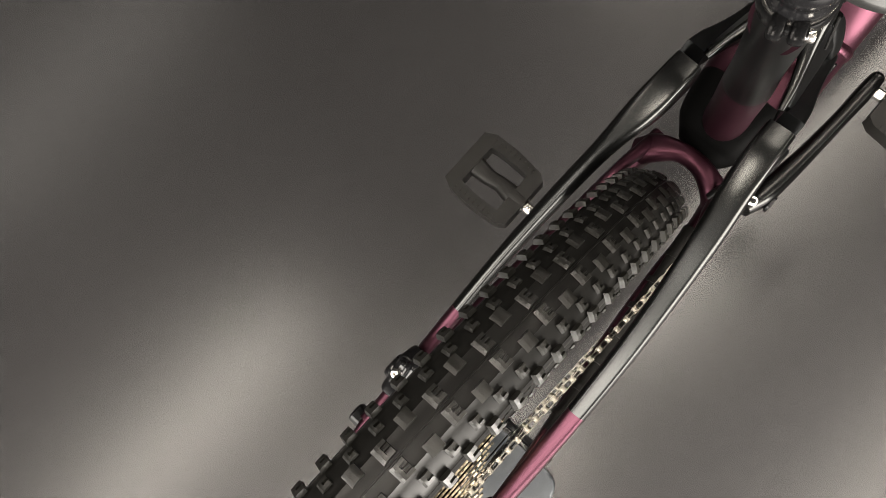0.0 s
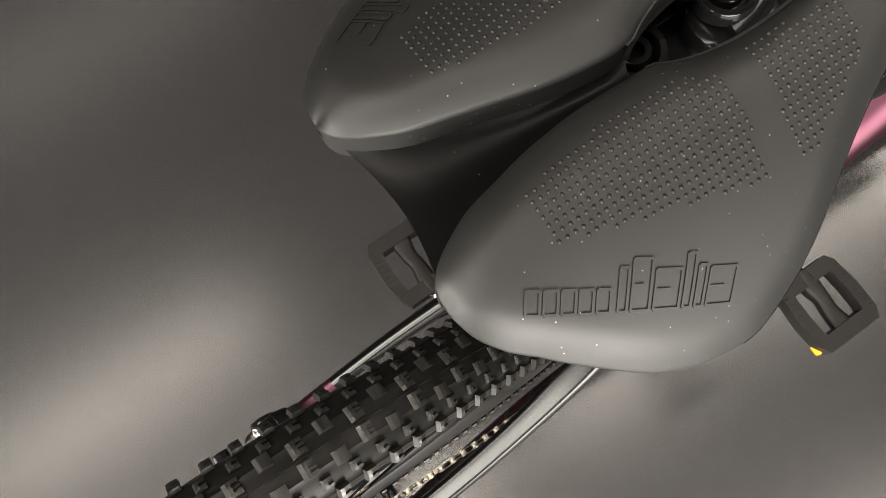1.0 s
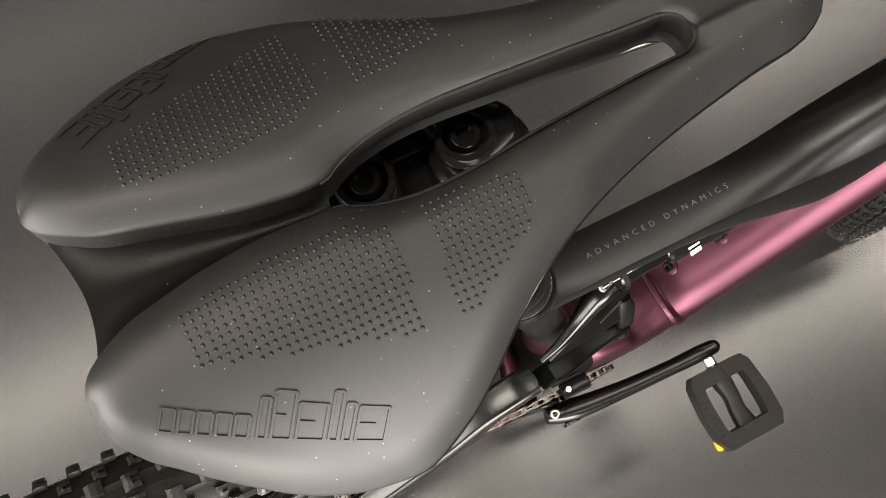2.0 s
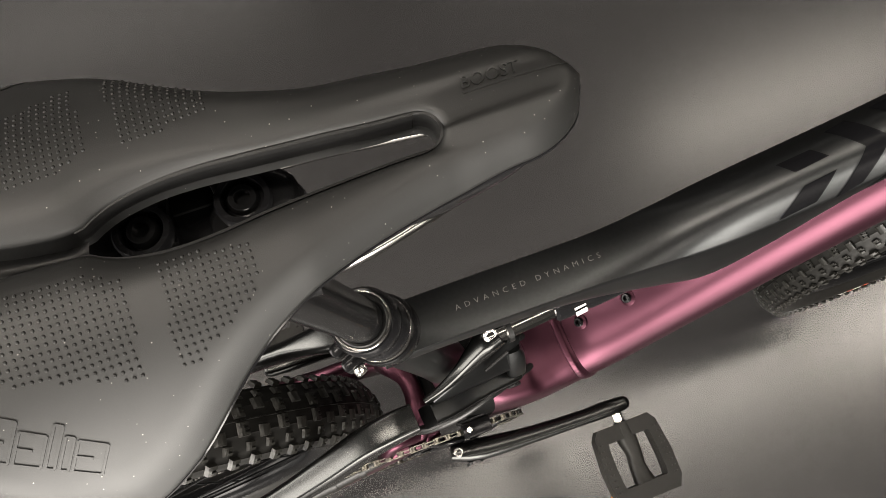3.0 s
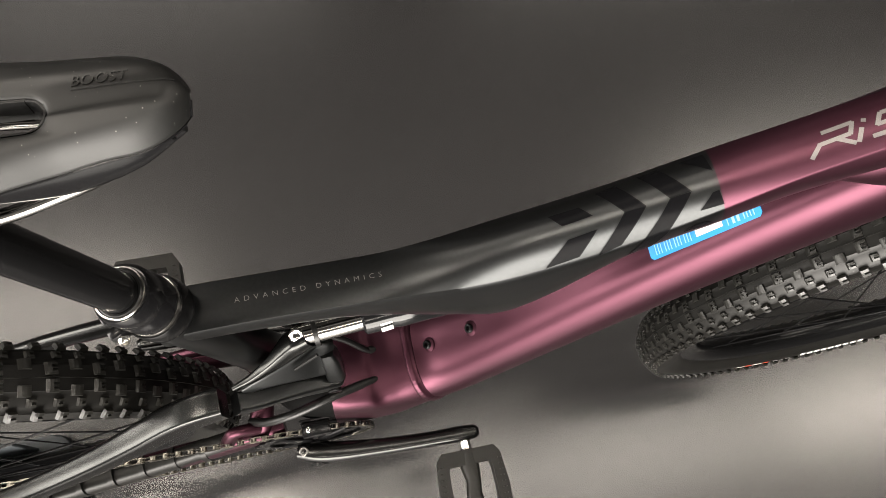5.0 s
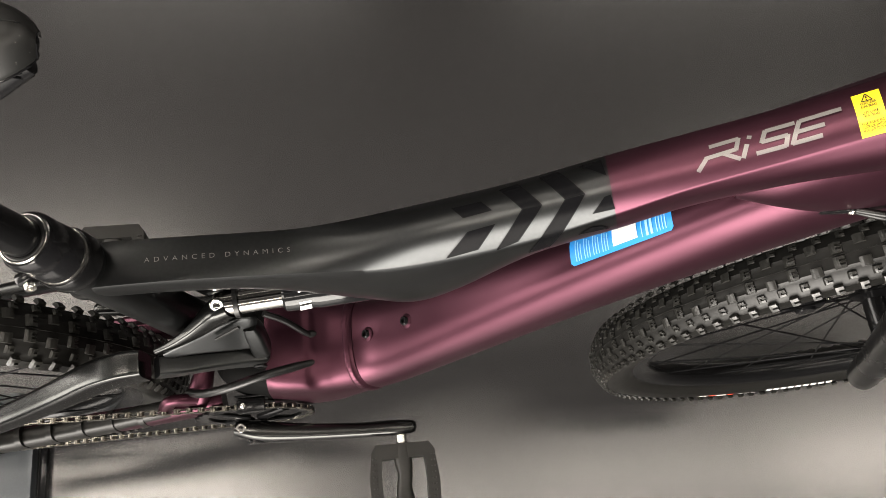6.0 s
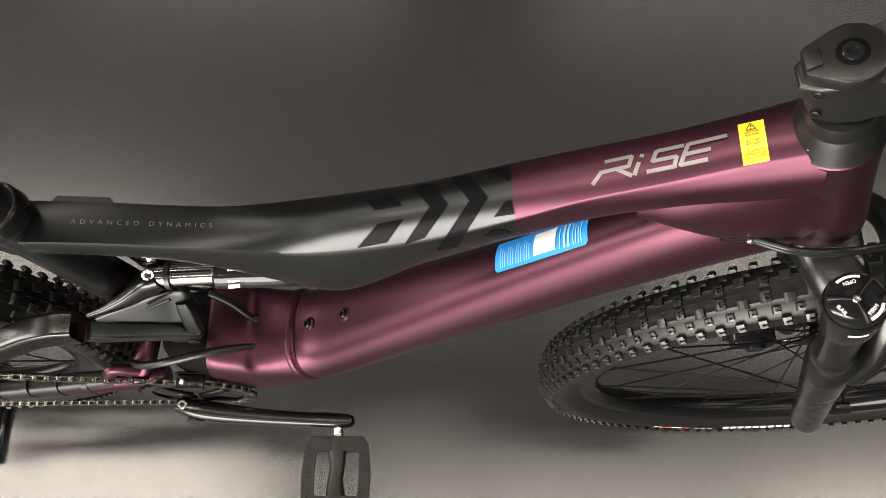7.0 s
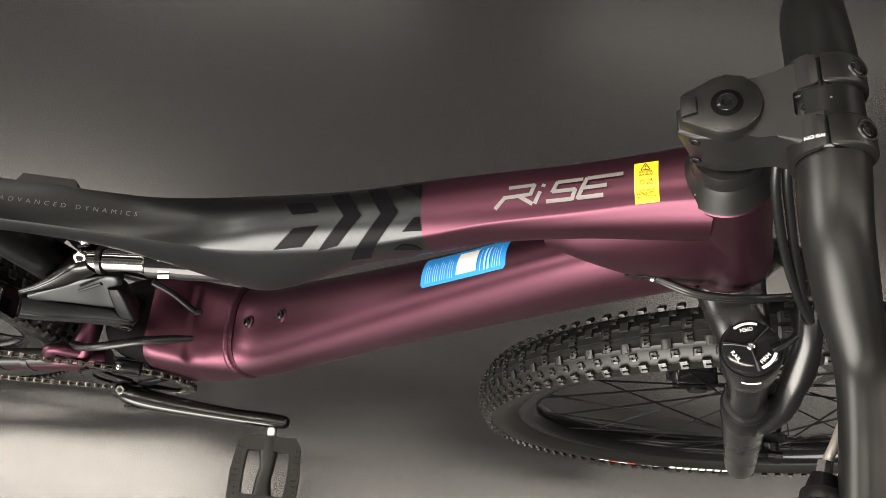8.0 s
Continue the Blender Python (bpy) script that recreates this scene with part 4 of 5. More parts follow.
# grip dots: two fields on each lobe, in rows along the saddle
FIELDS = ([(-0.1945, 0.0180), (-0.1940, 0.0310), (-0.174, 0.0375), (-0.140, 0.0470), (-0.1395, 0.0195), (-0.151, 0.0145), (-0.168, 0.0140)],
          [(-0.1300, 0.0180), (-0.1024, 0.0205), (-0.105, 0.0330), (-0.1137, 0.0400), (-0.1307, 0.0487), (-0.133, 0.0440), (-0.1296, 0.0270)])


def inside(x, y, shape):
    odd = False
    for (ax, ay), (bx, by) in zip(shape, shape[1:] + shape[:1]):
        if (ay > y) != (by > y) and x < (bx - ax) * (y - ay) / (by - ay) + ax:
            odd = not odd
    return odd


dots = bmesh.new()
for s in (-1, 1):
    for i in range(52):
        for j in range(20):
            x, y = -0.197 + 0.0022 * i, 0.0138 + 0.0021 * j + 0.0003 * math.sin(i * 0.45)
            y += 0.04 * (x + 0.15)
            if not any(inside(x, y, f) for f in FIELDS):
                continue
            hit, nor = on_cover(x, s * y)
            if hit is None or nor.z < 0.35:
                continue
            at = frame_of(hit, (1, 0, 0), nor)
            rings = [[dots.verts.new(at @ Vector((r * math.cos(k * math.pi / 4), r * math.sin(k * math.pi / 4), h))) for k in range(8)] for r, h in ((0.00060, -0.0001), (0.00050, 0.00025), (0.00028, 0.00043))]
            for a, b in zip(rings, rings[1:]):
                for k in range(8):
                    dots.faces.new((a[k], a[(k + 1) % 8], b[(k + 1) % 8], b[k]))
            dots.faces.new(rings[-1])
tagged(part("grip_dots", dots, DOTS, saddle, "fields of fine raised dots"), kind="stuff")
# embossed maker's mark, as plain raised outlines
MARKS = [(0.0043 * k, 0.0033, 0.0056, 0.0) for k in range(5)] + [(0.0225, 0.0022, 0.0105, 0.0), (0.0258, 0.0048, 0.0125, 0.0), (0.0318, 0.0068, 0.0098, 0.0), (0.0398, 0.0022, 0.0135, 0.0), (0.0432, 0.0022, 0.0105, 0.0), (0.0465, 0.0075, 0.0098, 0.0)]
for s in (-1, 1):
    for x, w, h, lift in MARKS:
        shapes = [stroke(x, 0, x, h, 0.0007), stroke(x + w, 0, x + w, h, 0.0007), stroke(x, h, x + w, h, 0.0007), stroke(x, 0, x + w, 0, 0.0007)]
        if w > 0.004:
            shapes.append(stroke(x, h * 0.5, x + w * 0.6, h * 0.5, 0.0007))
        m = frame_of((-0.2080, -0.0385, 1.008), (0.0500, -0.0310, -0.013), (-0.1, -0.50, 0.86)) if s < 0 else frame_of((-0.1600, 0.0675, 0.994), (-0.0500, -0.0310, 0.013), (-0.1, 0.50, 0.86))
        part("embossed_mark", thick(laid(quads(shapes), m, cover_skin, 0.0001, 0.003), 0.00014), COVER, saddle)
nose = letters("BOOST", 0.0042, 1.05, 0.2)
part("lettering", thick(laid(fit_width(nose, 0.0195), pose(-0.0308, 0.0037, 1.06, 0, 0, 0), cover_skin, 0.0002, 0.002), 0.00025), COVER, saddle, "embossed capital letters")
part("embossed_line", thick(laid(quads([stroke(-0.031, 0.0024, 0.004, 0.0026, 0.0007)]), pose(0, 0, 1.06), cover_skin, 0.0002, 0.004), 0.0003), COVER, saddle)


# ---- steering: fork, stem, handlebar (axis along local z, forward along local x) ----
fork = group_of("suspension_fork", bike, "black suspension fork with a satin finish")
LEG_F, LEG_Y = 0.0110, 0.0644
part("crown", sweep([(LEG_F, -LEG_Y, -0.232, 0.0198, 0.0175, 2.8), (LEG_F - 0.002, -0.050, -0.226, 0.0195, 0.0185, 3.0), (0.003, -0.028, -0.216, 0.0225, 0.019, 3.0), (0.0, 0.0, -0.213, 0.026, 0.019, 2.8),
    (0.003, 0.028, -0.216, 0.0225, 0.019, 3.0), (LEG_F - 0.002, 0.050, -0.226, 0.0195, 0.0185, 3.0), (LEG_F, LEG_Y, -0.232, 0.0198, 0.0175, 2.8)], 6, 28, Vector((1, 0, 0))), SATIN, fork, "satin black crown", m=FRONT)
for s in (-1, 1):
    at = Matrix.Translation((LEG_F, LEG_Y * s, 0))
    part("upper_socket", lathe([(0.0, -0.208), (0.0186, -0.208), (0.0192, -0.2055), (0.0202, -0.2052), (0.0208, -0.2075), (0.0210, -0.214), (0.0206, -0.236), (0.0196, -0.252), (0.0176, -0.262), (0.0, -0.262)], 36, "z"), SATIN, fork, m=FRONT @ at)
    part("stanchion", lathe([(0.0, -0.255), (0.0160, -0.255), (0.0160, -0.45), (0.0, -0.45)], 32, "z"), ANOD, fork, "smooth black stanchion", m=FRONT @ at)
    part("dust_seal", lathe([(0.0160, -0.366), (0.0186, -0.366), (0.0204, -0.370), (0.0206, -0.374), (0.0160, -0.376), (0.0160, -0.366)], 32, "z"), HOSE, fork, m=FRONT @ at)
    part("lower_leg", lathe([(0.0, -0.373), (0.0196, -0.373), (0.0212, -0.377), (0.0210, -0.42), (0.0198, -0.50), (0.0190, -0.60), (0.0188, -0.70), (0.0180, -0.735), (0.0145, -0.752), (0.0, -0.755)], 32, "z"), SATIN, fork, "satin black lower leg", m=FRONT @ at)
    part("dropout", sweep([(LEG_F + 0.006, 0.060 * s, -0.700, 0.008, 0.022, 2.6), (0.036, 0.058 * s, -0.712, 0.008, 0.019, 2.6), (0.0595, 0.058 * s, -0.715, 0.007, 0.012, 2.4)], 5, 18), SATIN, fork, m=FRONT)
ARCH = [(0.627, -0.071, 0.650, 0.009, 0.015, 2.6), (0.620, -0.068, 0.695, 0.0095, 0.014, 2.4), (0.6135, -0.060, 0.722, 0.011, 0.012, 2.2), (0.6115, -0.049, 0.740, 0.0125, 0.010, 2.0), (0.608, -0.030, 0.760, 0.0105, 0.010, 2.4), (0.603, -0.010, 0.773, 0.010, 0.010, 2.6), (0.602, 0.0, 0.775, 0.010, 0.010, 2.6)]
part("arch", sweep(ARCH + [(x, -y, z, w, h, e) for x, y, z, w, h, e in ARCH[-2::-1]], 6, 20, Vector((0.9, 0, 0.43))), SATIN, fork, "satin black fork arch", m=LEAN)
DIAL = FRONT @ Matrix.Translation((LEG_F, -LEG_Y, -0.2050)) @ Matrix.Diagonal((1.13, 1.13, 1.0, 1))
dial = part("damper_dial", lathe([(0.0, 0.0055), (0.010, 0.0055), (0.0140, 0.0052), (0.0162, 0.0042), (0.0170, 0.0022), (0.0170, -0.002), (0.0, -0.002)], 40, "z"), GLOSS, fork, "glossy black damper dial with white print", m=DIAL)
dial_skin = tree_of(dial)
part("dial_screw", bolt((0, 0, 0.0055), (0, 0, 1), 0.0022, 0.0015), STEEL, dial, m=DIAL)
for a in (50, 170, 285):
    ca, sa = math.cos(radians(a)), math.sin(radians(a))
    part("dial_rib", sweep([(0.002 * ca, 0.002 * sa, 0.0062, 0.0011, 0.0012, 2), (0.009 * ca, 0.009 * sa, 0.0064, 0.0012, 0.0014, 2), (0.0155 * ca, 0.0155 * sa, 0.0058, 0.0018, 0.0012, 2)], 4, 12, Vector((-sa, ca, 0))), ANOD, dial, m=DIAL)
part("dial_lever", sweep([(0.012 * math.cos(radians(-10)), 0.012 * math.sin(radians(-10)), 0.005, 0.003, 0.0016, 2), (0.019, 0.001, 0.0055, 0.0026, 0.0018, 2), (0.026, 0.006, 0.006, 0.0018, 0.0014, 2)], 4, 12, Vector((0, 1, 0))), ANOD, dial, m=DIAL)
for word, a, r in (("OPEN", 100, 0.0108), ("FIRM", -45, 0.0108), ("RAIL", 215, 0.0108)):
    turn = DIAL @ pose(0, 0, 0.03, 0, 0, a) @ pose(r, 0, 0, 0, 0, 90)
    part("dial_print", laid(fit_width(letters(word, 0.0024, 1.0), 0.0072), turn @ pose(-0.0036, -0.001, 0), dial_skin, 0.0004, 0.004), WHITEP, dial)
    if word != "RAIL":
        arc = []
        for k in range(8):
            b0, b1 = radians(a - 28 + 7 * k), radians(a - 21 + 7 * k)
            arc.append([(0.0134 * math.cos(b0), 0.0134 * math.sin(b0)), (0.0150 * math.cos(b0), 0.0150 * math.sin(b0)), (0.0150 * math.cos(b1), 0.0150 * math.sin(b1)), (0.0134 * math.cos(b1), 0.0134 * math.sin(b1))])
        part("dial_print", laid(quads(arc), DIAL @ pose(0, 0, 0.03), dial_skin, 0.0004), WHITEP, dial)
socket_skin = tree_of([o for o in fork.children if o.name.startswith("upper_socket")][0])
part("socket_label", laid(quads([[(-0.0055, -0.002), (0.0055, -0.002), (0.0055, 0.002), (-0.0055, 0.002)]]), DIAL @ frame_of((-0.004, -0.05, -0.012), (1, 0, 0), (-0.1, -1, 0.0)), socket_skin, 0.0004), WHITEP, fork, "small white printed label")
part("air_cap", lathe([(0.0, 0.007), (0.010, 0.007), (0.0145, 0.005), (0.0165, 0.001), (0.0165, -0.002), (0.0, -0.002)], 32, "z"), SILVERP, fork, "grey air cap", m=FRONT @ Matrix.Translation((LEG_F, LEG_Y, -0.2055)))

stem = group_of("stem", bike, "matt black alloy stem")
half = [(-0.0212, 0.0066), (-0.012, 0.0120), (0.000, 0.0152), (0.010, 0.0153), (0.018, 0.0146), (0.026, 0.0156), (0.036, 0.0198), (0.043, 0.0226), (0.0490, 0.0238)]
near = half[:4] + [(0.018, 0.0166), (0.026, 0.0206), (0.036, 0.0276), (0.043, 0.0306), (0.0490, 0.0314)]
far = half[:4] + [(0.018, 0.0146), (0.026, 0.0150), (0.036, 0.0172), (0.043, 0.0184), (0.0490, 0.0186)]
body = [(x, -y) for x, y in near] + far[::-1]
SLOPE = FRONT @ pose(0, 0, -0.0215, 0, -13, 0)
block = prism(body, 0.037)
bmesh.ops.bevel(block, geom=[e for e in block.edges if min(v.co.z for v in e.verts) > 0.018], offset=0.0028, segments=4, profile=0.5, affect="EDGES")
block.transform(SLOPE)
stem_body = part("stem_body", block, STEMP, stem, "faceted matt black stem body", sharp=28)
pocket = part("cutter", box((0.0200, 0.0135, 0.0075), SLOPE @ pose(0.0445, -0.0055, 0.0186), 0.0016, 2), STEMP)
cut = stem_body.modifiers.new("pocket", "BOOLEAN")
cut.object, cut.solver = pocket, "EXACT"
carved = bpy.data.meshes.new_from_object(stem_body.evaluated_get(bpy.context.evaluated_depsgraph_get()))
stem_body.modifiers.remove(cut)
bpy.data.objects.remove(pocket)
stem_body.data = carved
carved.polygons.foreach_set("use_smooth", [True] * len(carved.polygons))
carved.set_sharp_from_angle(angle=radians(30))
stem_body.modifiers.new("even_shading", "WEIGHTED_NORMAL").keep_sharp = True
part("maker_badge", box((0.0120, 0.0100, 0.0012), SLOPE @ pose(0.0412, -0.0055, 0.0150), 0.0005), STEMP, stem, "small raised square badge")
for dx, dy in ((-0.0022, -0.0012), (0.0018, 0.0014)):
    part("badge_ring", lathe([(0.0011, 0.0), (0.0019, 0.0), (0.0019, 0.0005), (0.0011, 0.0005), (0.0011, 0.0)], 18, "z"), GLOSS, stem, m=SLOPE @ pose(0.0412 + dx, -0.0055 + dy, 0.0155))
drop = [(0.0166 * math.cos(radians(a)), 0.0166 * math.sin(radians(a))) for a in range(-110, 111, 10)]
drop += [(-0.0208, 0.0080), (-0.0218, 0.0066), (-0.0218, -0.0066), (-0.0208, -0.0080)]
part("top_cap", prism(drop, 0.0096, FRONT @ pose(0, 0, -0.0012), 0.0010, 2), STEMP, stem, "drop-shaped matt black top cap", sharp=30)
# flat black disc on the cap paints the shade of its bolt hole
part("cap_recess", lathe([(0.0, 0.0), (0.0074, 0.0), (0.0076, 0.0003), (0.0074, 0.0004), (0.0, 0.0004)], 36, "z"), SHADOWP, stem, m=FRONT @ pose(0, 0, 0.0035))
part("cap_bolt", bolt((0, 0, 0.0038), (0, 0, 1), 0.0050, 0.0012), GLOSS, stem, m=FRONT)
part("cap_wedge", prism([(-0.0030, -0.0060), (0.0045, -0.0045), (0.0045, 0.0045), (-0.0030, 0.0060)], 0.0016, FRONT @ pose(-0.0186, 0, 0.0046, 0, -8, 0), 0.0005), STEMP, stem)
for u in (-0.012, -0.031):
    part("clamp_bolt", bolt((-0.0160, -0.0106, u), (-0.45, -1, 0), 0.0030, 0.0014), GLOSS, stem, m=FRONT)
BAR_X, BAR_Z = 0.0450, -0.0095
arc = [(BAR_X + 0.0194 * math.cos(radians(a)), BAR_Z + 0.0194 * math.sin(radians(a))) for a in range(98, -101, -11)]
arc += [(BAR_X + 0.0168 * math.cos(radians(a)), BAR_Z + 0.0168 * math.sin(radians(a))) for a in range(-100, 99, 11)]
shell = [(BAR_X + 0.0196 * math.cos(radians(a)), BAR_Z + 0.0196 * math.sin(radians(a))) for a in range(104, 263, 8)]
shell += [(BAR_X + 0.0168 * math.cos(radians(a)), BAR_Z + 0.0168 * math.sin(radians(a))) for a in range(262, 103, -8)]
for y in (-0.0235, 0.0105):
    part("clamp_shell", prism(shell, 0.0172, FRONT @ pose(0, y, 0, 90, 0, 0), 0.0014, 2), STEMP, stem, sharp=40)
    part("faceplate_band", prism(arc, 0.0170, FRONT @ pose(0, y, 0, 90, 0, 0), 0.0016, 3), STEMP, stem, "rounded band of the faceplate", m=None, sharp=40)
    part("bolt_boss", lathe([(0.0, -0.010), (0.0058, -0.010), (0.0058, -0.0002), (0.0054, 0.0006), (0.0047, 0.0006), (0.0044, -0.0022), (0.0, -0.0022)], 24, "z"), STEMP, stem, m=FRONT @ frame_of(Vector((0.0586, y, 0.0044)), (0, 1, 0), (0.62, 0, 0.78)))
    part("faceplate_bolt", bolt(Vector((0.0580, y, 0.0036)), (0.62, 0, 0.78), 0.0040, 0.0012), GLOSS, stem, m=FRONT)
ext = tree_of(*[o for o in stem.children if o.name.startswith(("stem_body", "clamp_shell", "faceplate_band"))])
part("lettering", laid(fit_width(letters("NO GAP", 0.0018, 1.0), 0.0080), frame_of((0.4502, -0.0272, 1.034), (1, -0.03, 0.3), (-0.3, -0.1, 1)), ext, 0.0004, 0.002), WHITEP, stem, "small white letters")
part("spacer", lathe([(0.0, -0.043), (0.0182, -0.043), (0.0188, -0.0455), (0.0190, -0.056), (0.0, -0.056)], 36, "z"), STEMP, stem, "black spacer", m=FRONT)
part("headset_cone", lathe([(0.0, -0.056), (0.0195, -0.056), (0.0215, -0.060), (0.0252, -0.0715), (0.0262, -0.0735), (0.0, -0.0735)], 40, "z"), STEMP, bike, "black conical headset cover", m=HEAD)

bar = group_of("handlebar", bike, "wide matt black handlebar")
HALF_BAR = [(0.4720, 0.0, 1.0129, 0.0166), (0.4726, 0.028, 1.012, 0.0166), (0.4752, 0.0585, 1.0055, 0.0160), (0.4870, 0.086, 0.990, 0.0148), (0.5005, 0.1134, 0.975, 0.0124), (0.5035, 0.142, 0.9685, 0.0118), (0.503, 0.173, 0.964, 0.0118), (0.500, 0.25, 0.955, 0.0118), (0.488, 0.37, 0.955, 0.0118)]
rows = [(x, -y, z, r) for x, y, z, r in HALF_BAR[:0:-1]] + HALF_BAR
part("bar_tube", sweep([(x, y, z, r, r, 2.0) for x, y, z, r in rows], 6, 28, Vector((1, 0, 0))), MATT, bar, "matt black tube", m=LEAN)
OUTER = Matrix.Translation((0.003, -0.007, 0.006))
lever = group_of("brake_lever", bike, "black brake lever under the handlebar")
part("lever_body", sweep([(0.480, -0.240, 0.956, 0.0105, 0.011, 2.6), (0.483, -0.205, 0.952, 0.011, 0.0115, 2.8), (0.4855, -0.178, 0.948, 0.0098, 0.0102, 2.8), (0.4885, -0.165, 0.946, 0.0072, 0.008, 2.6), (0.490, -0.158, 0.946, 0.0055, 0.0055, 2.4)], 5, 24, Vector((1, 0, 0))), SATIN, lever, "black lever body", m=OUTER)
part("rubber_boot", sweep([(0.4870, -0.173, 0.948, 0.0104, 0.0106, 2.4), (0.4878, -0.170, 0.9475, 0.0106, 0.0108, 2.4), (0.4885, -0.167, 0.947, 0.0102, 0.0104, 2.4)], 3, 24, Vector((1, 0, 0))), HOSE, lever, m=OUTER)
part("hose_nut", sweep([(0.4885, -0.160, 0.947, 0.0042, 0.0042, 2.0), (0.4905, -0.152, 0.947, 0.0040, 0.0040, 2.0)], 2, 6, Vector((1, 0, 0))), STEEL, lever, "bright hexagon hose nut", m=OUTER)
part("lever_band", lathe([(0.0119, -0.008), (0.0146, -0.008), (0.0146, 0.008), (0.0119, 0.008), (0.0119, -0.008)], 28, "y", (0.5015, -0.205, 0.9605)), ANOD, lever, m=LEAN)
part("brake_hose", round_tube([(0.4905, -0.153, 0.947), (0.4945, -0.144, 0.949), (0.500, -0.134, 0.948), (0.508, -0.122, 0.944), (0.520, -0.104, 0.936), (0.534, -0.088, 0.925)], 0.0024, 8), SILVERP, lever, "pale hose", m=OUTER)
# cables round the head
side_skin = tree_of(gusset, down_tube)
spot, way, _, _ = side_skin.ray_cast(Vector((0.449, -0.2, 0.824)), Vector((0, 1, 0)), 0.4)
port = frame_of(spot, (0.8, 0, 0.6), way if way.y < 0 else -way)
part("port_cover", lathe([(0.0, -0.003), (0.0050, -0.003), (0.0050, 0.0008), (0.0042, 0.0013), (0.0, 0.0013)], 24, "z"), ANOD, bike, "black oval cable port cover", m=port @ Matrix.Diagonal((2.4, 1, 1, 1)))
part("port_screw", bolt((0.0085, 0, 0.001), (0, 0, 1), 0.0024, 0.0015), STEEL, bike, m=port)
for k in (0, 1):
    part("cable", round_tube([tuple(spot + Vector((0, 0.004, 0)))] + [(x, y, z + 0.004 * k) for x, y, z in [(0.4702, -0.0342, 0.8325), (0.4853, -0.0382, 0.8345), (0.5065, -0.0387, 0.8361), (0.5318, -0.035, 0.8345), (0.5601, -0.0279, 0.8289), (0.5859, -0.0184, 0.8188)]], 0.0023), HOSE, bike, "black cable from the frame to the bar")
for k in (0, 1):
    d = Vector((0.0058, 0.0045, 0.002)) * k
    part("hose_loop", round_tube([tuple(Vector(p) + d * f) for p, f in (((0.470, 0.034, 0.985), 0.6), ((0.466, 0.006, 0.985), 1.0), ((0.4712, -0.0134, 0.965), 1.0), ((0.4922, -0.025, 0.930), 1.0), ((0.516, -0.0337, 0.895), 0.8), ((0.5398, -0.0433, 0.865), 0.4), ((0.563, -0.0475, 0.838), 0.0), ((0.571, -0.036, 0.826), -0.6), ((0.580, -0.010, 0.822), -1.0))], 0.0027), HOSE, bike, "glossy black hose in front of the head")
part("hose_clip", box((0.010, 0.008, 0.008), pose(0.556, -0.036, 0.851), 0.002), HOSE, bike)


# ---- cranks, pedals, chain ----
CRANK = [(-0.022, -0.0700, 0.342, 0.0085, 0.0140, 2.8), (0.0, -0.0750, 0.342, 0.0120, 0.0175, 3.0), (0.025, -0.0785, 0.342, 0.0115, 0.0155, 3.2), (0.07, -0.0825, 0.342, 0.0095, 0.0125, 3.2), (0.125, -0.0855, 0.342, 0.0085, 0.0115, 3.2), (0.160, -0.0865, 0.342, 0.0090, 0.0125, 3.2), (0.178, -0.0868, 0.342, 0.0080, 0.0095, 2.8)]


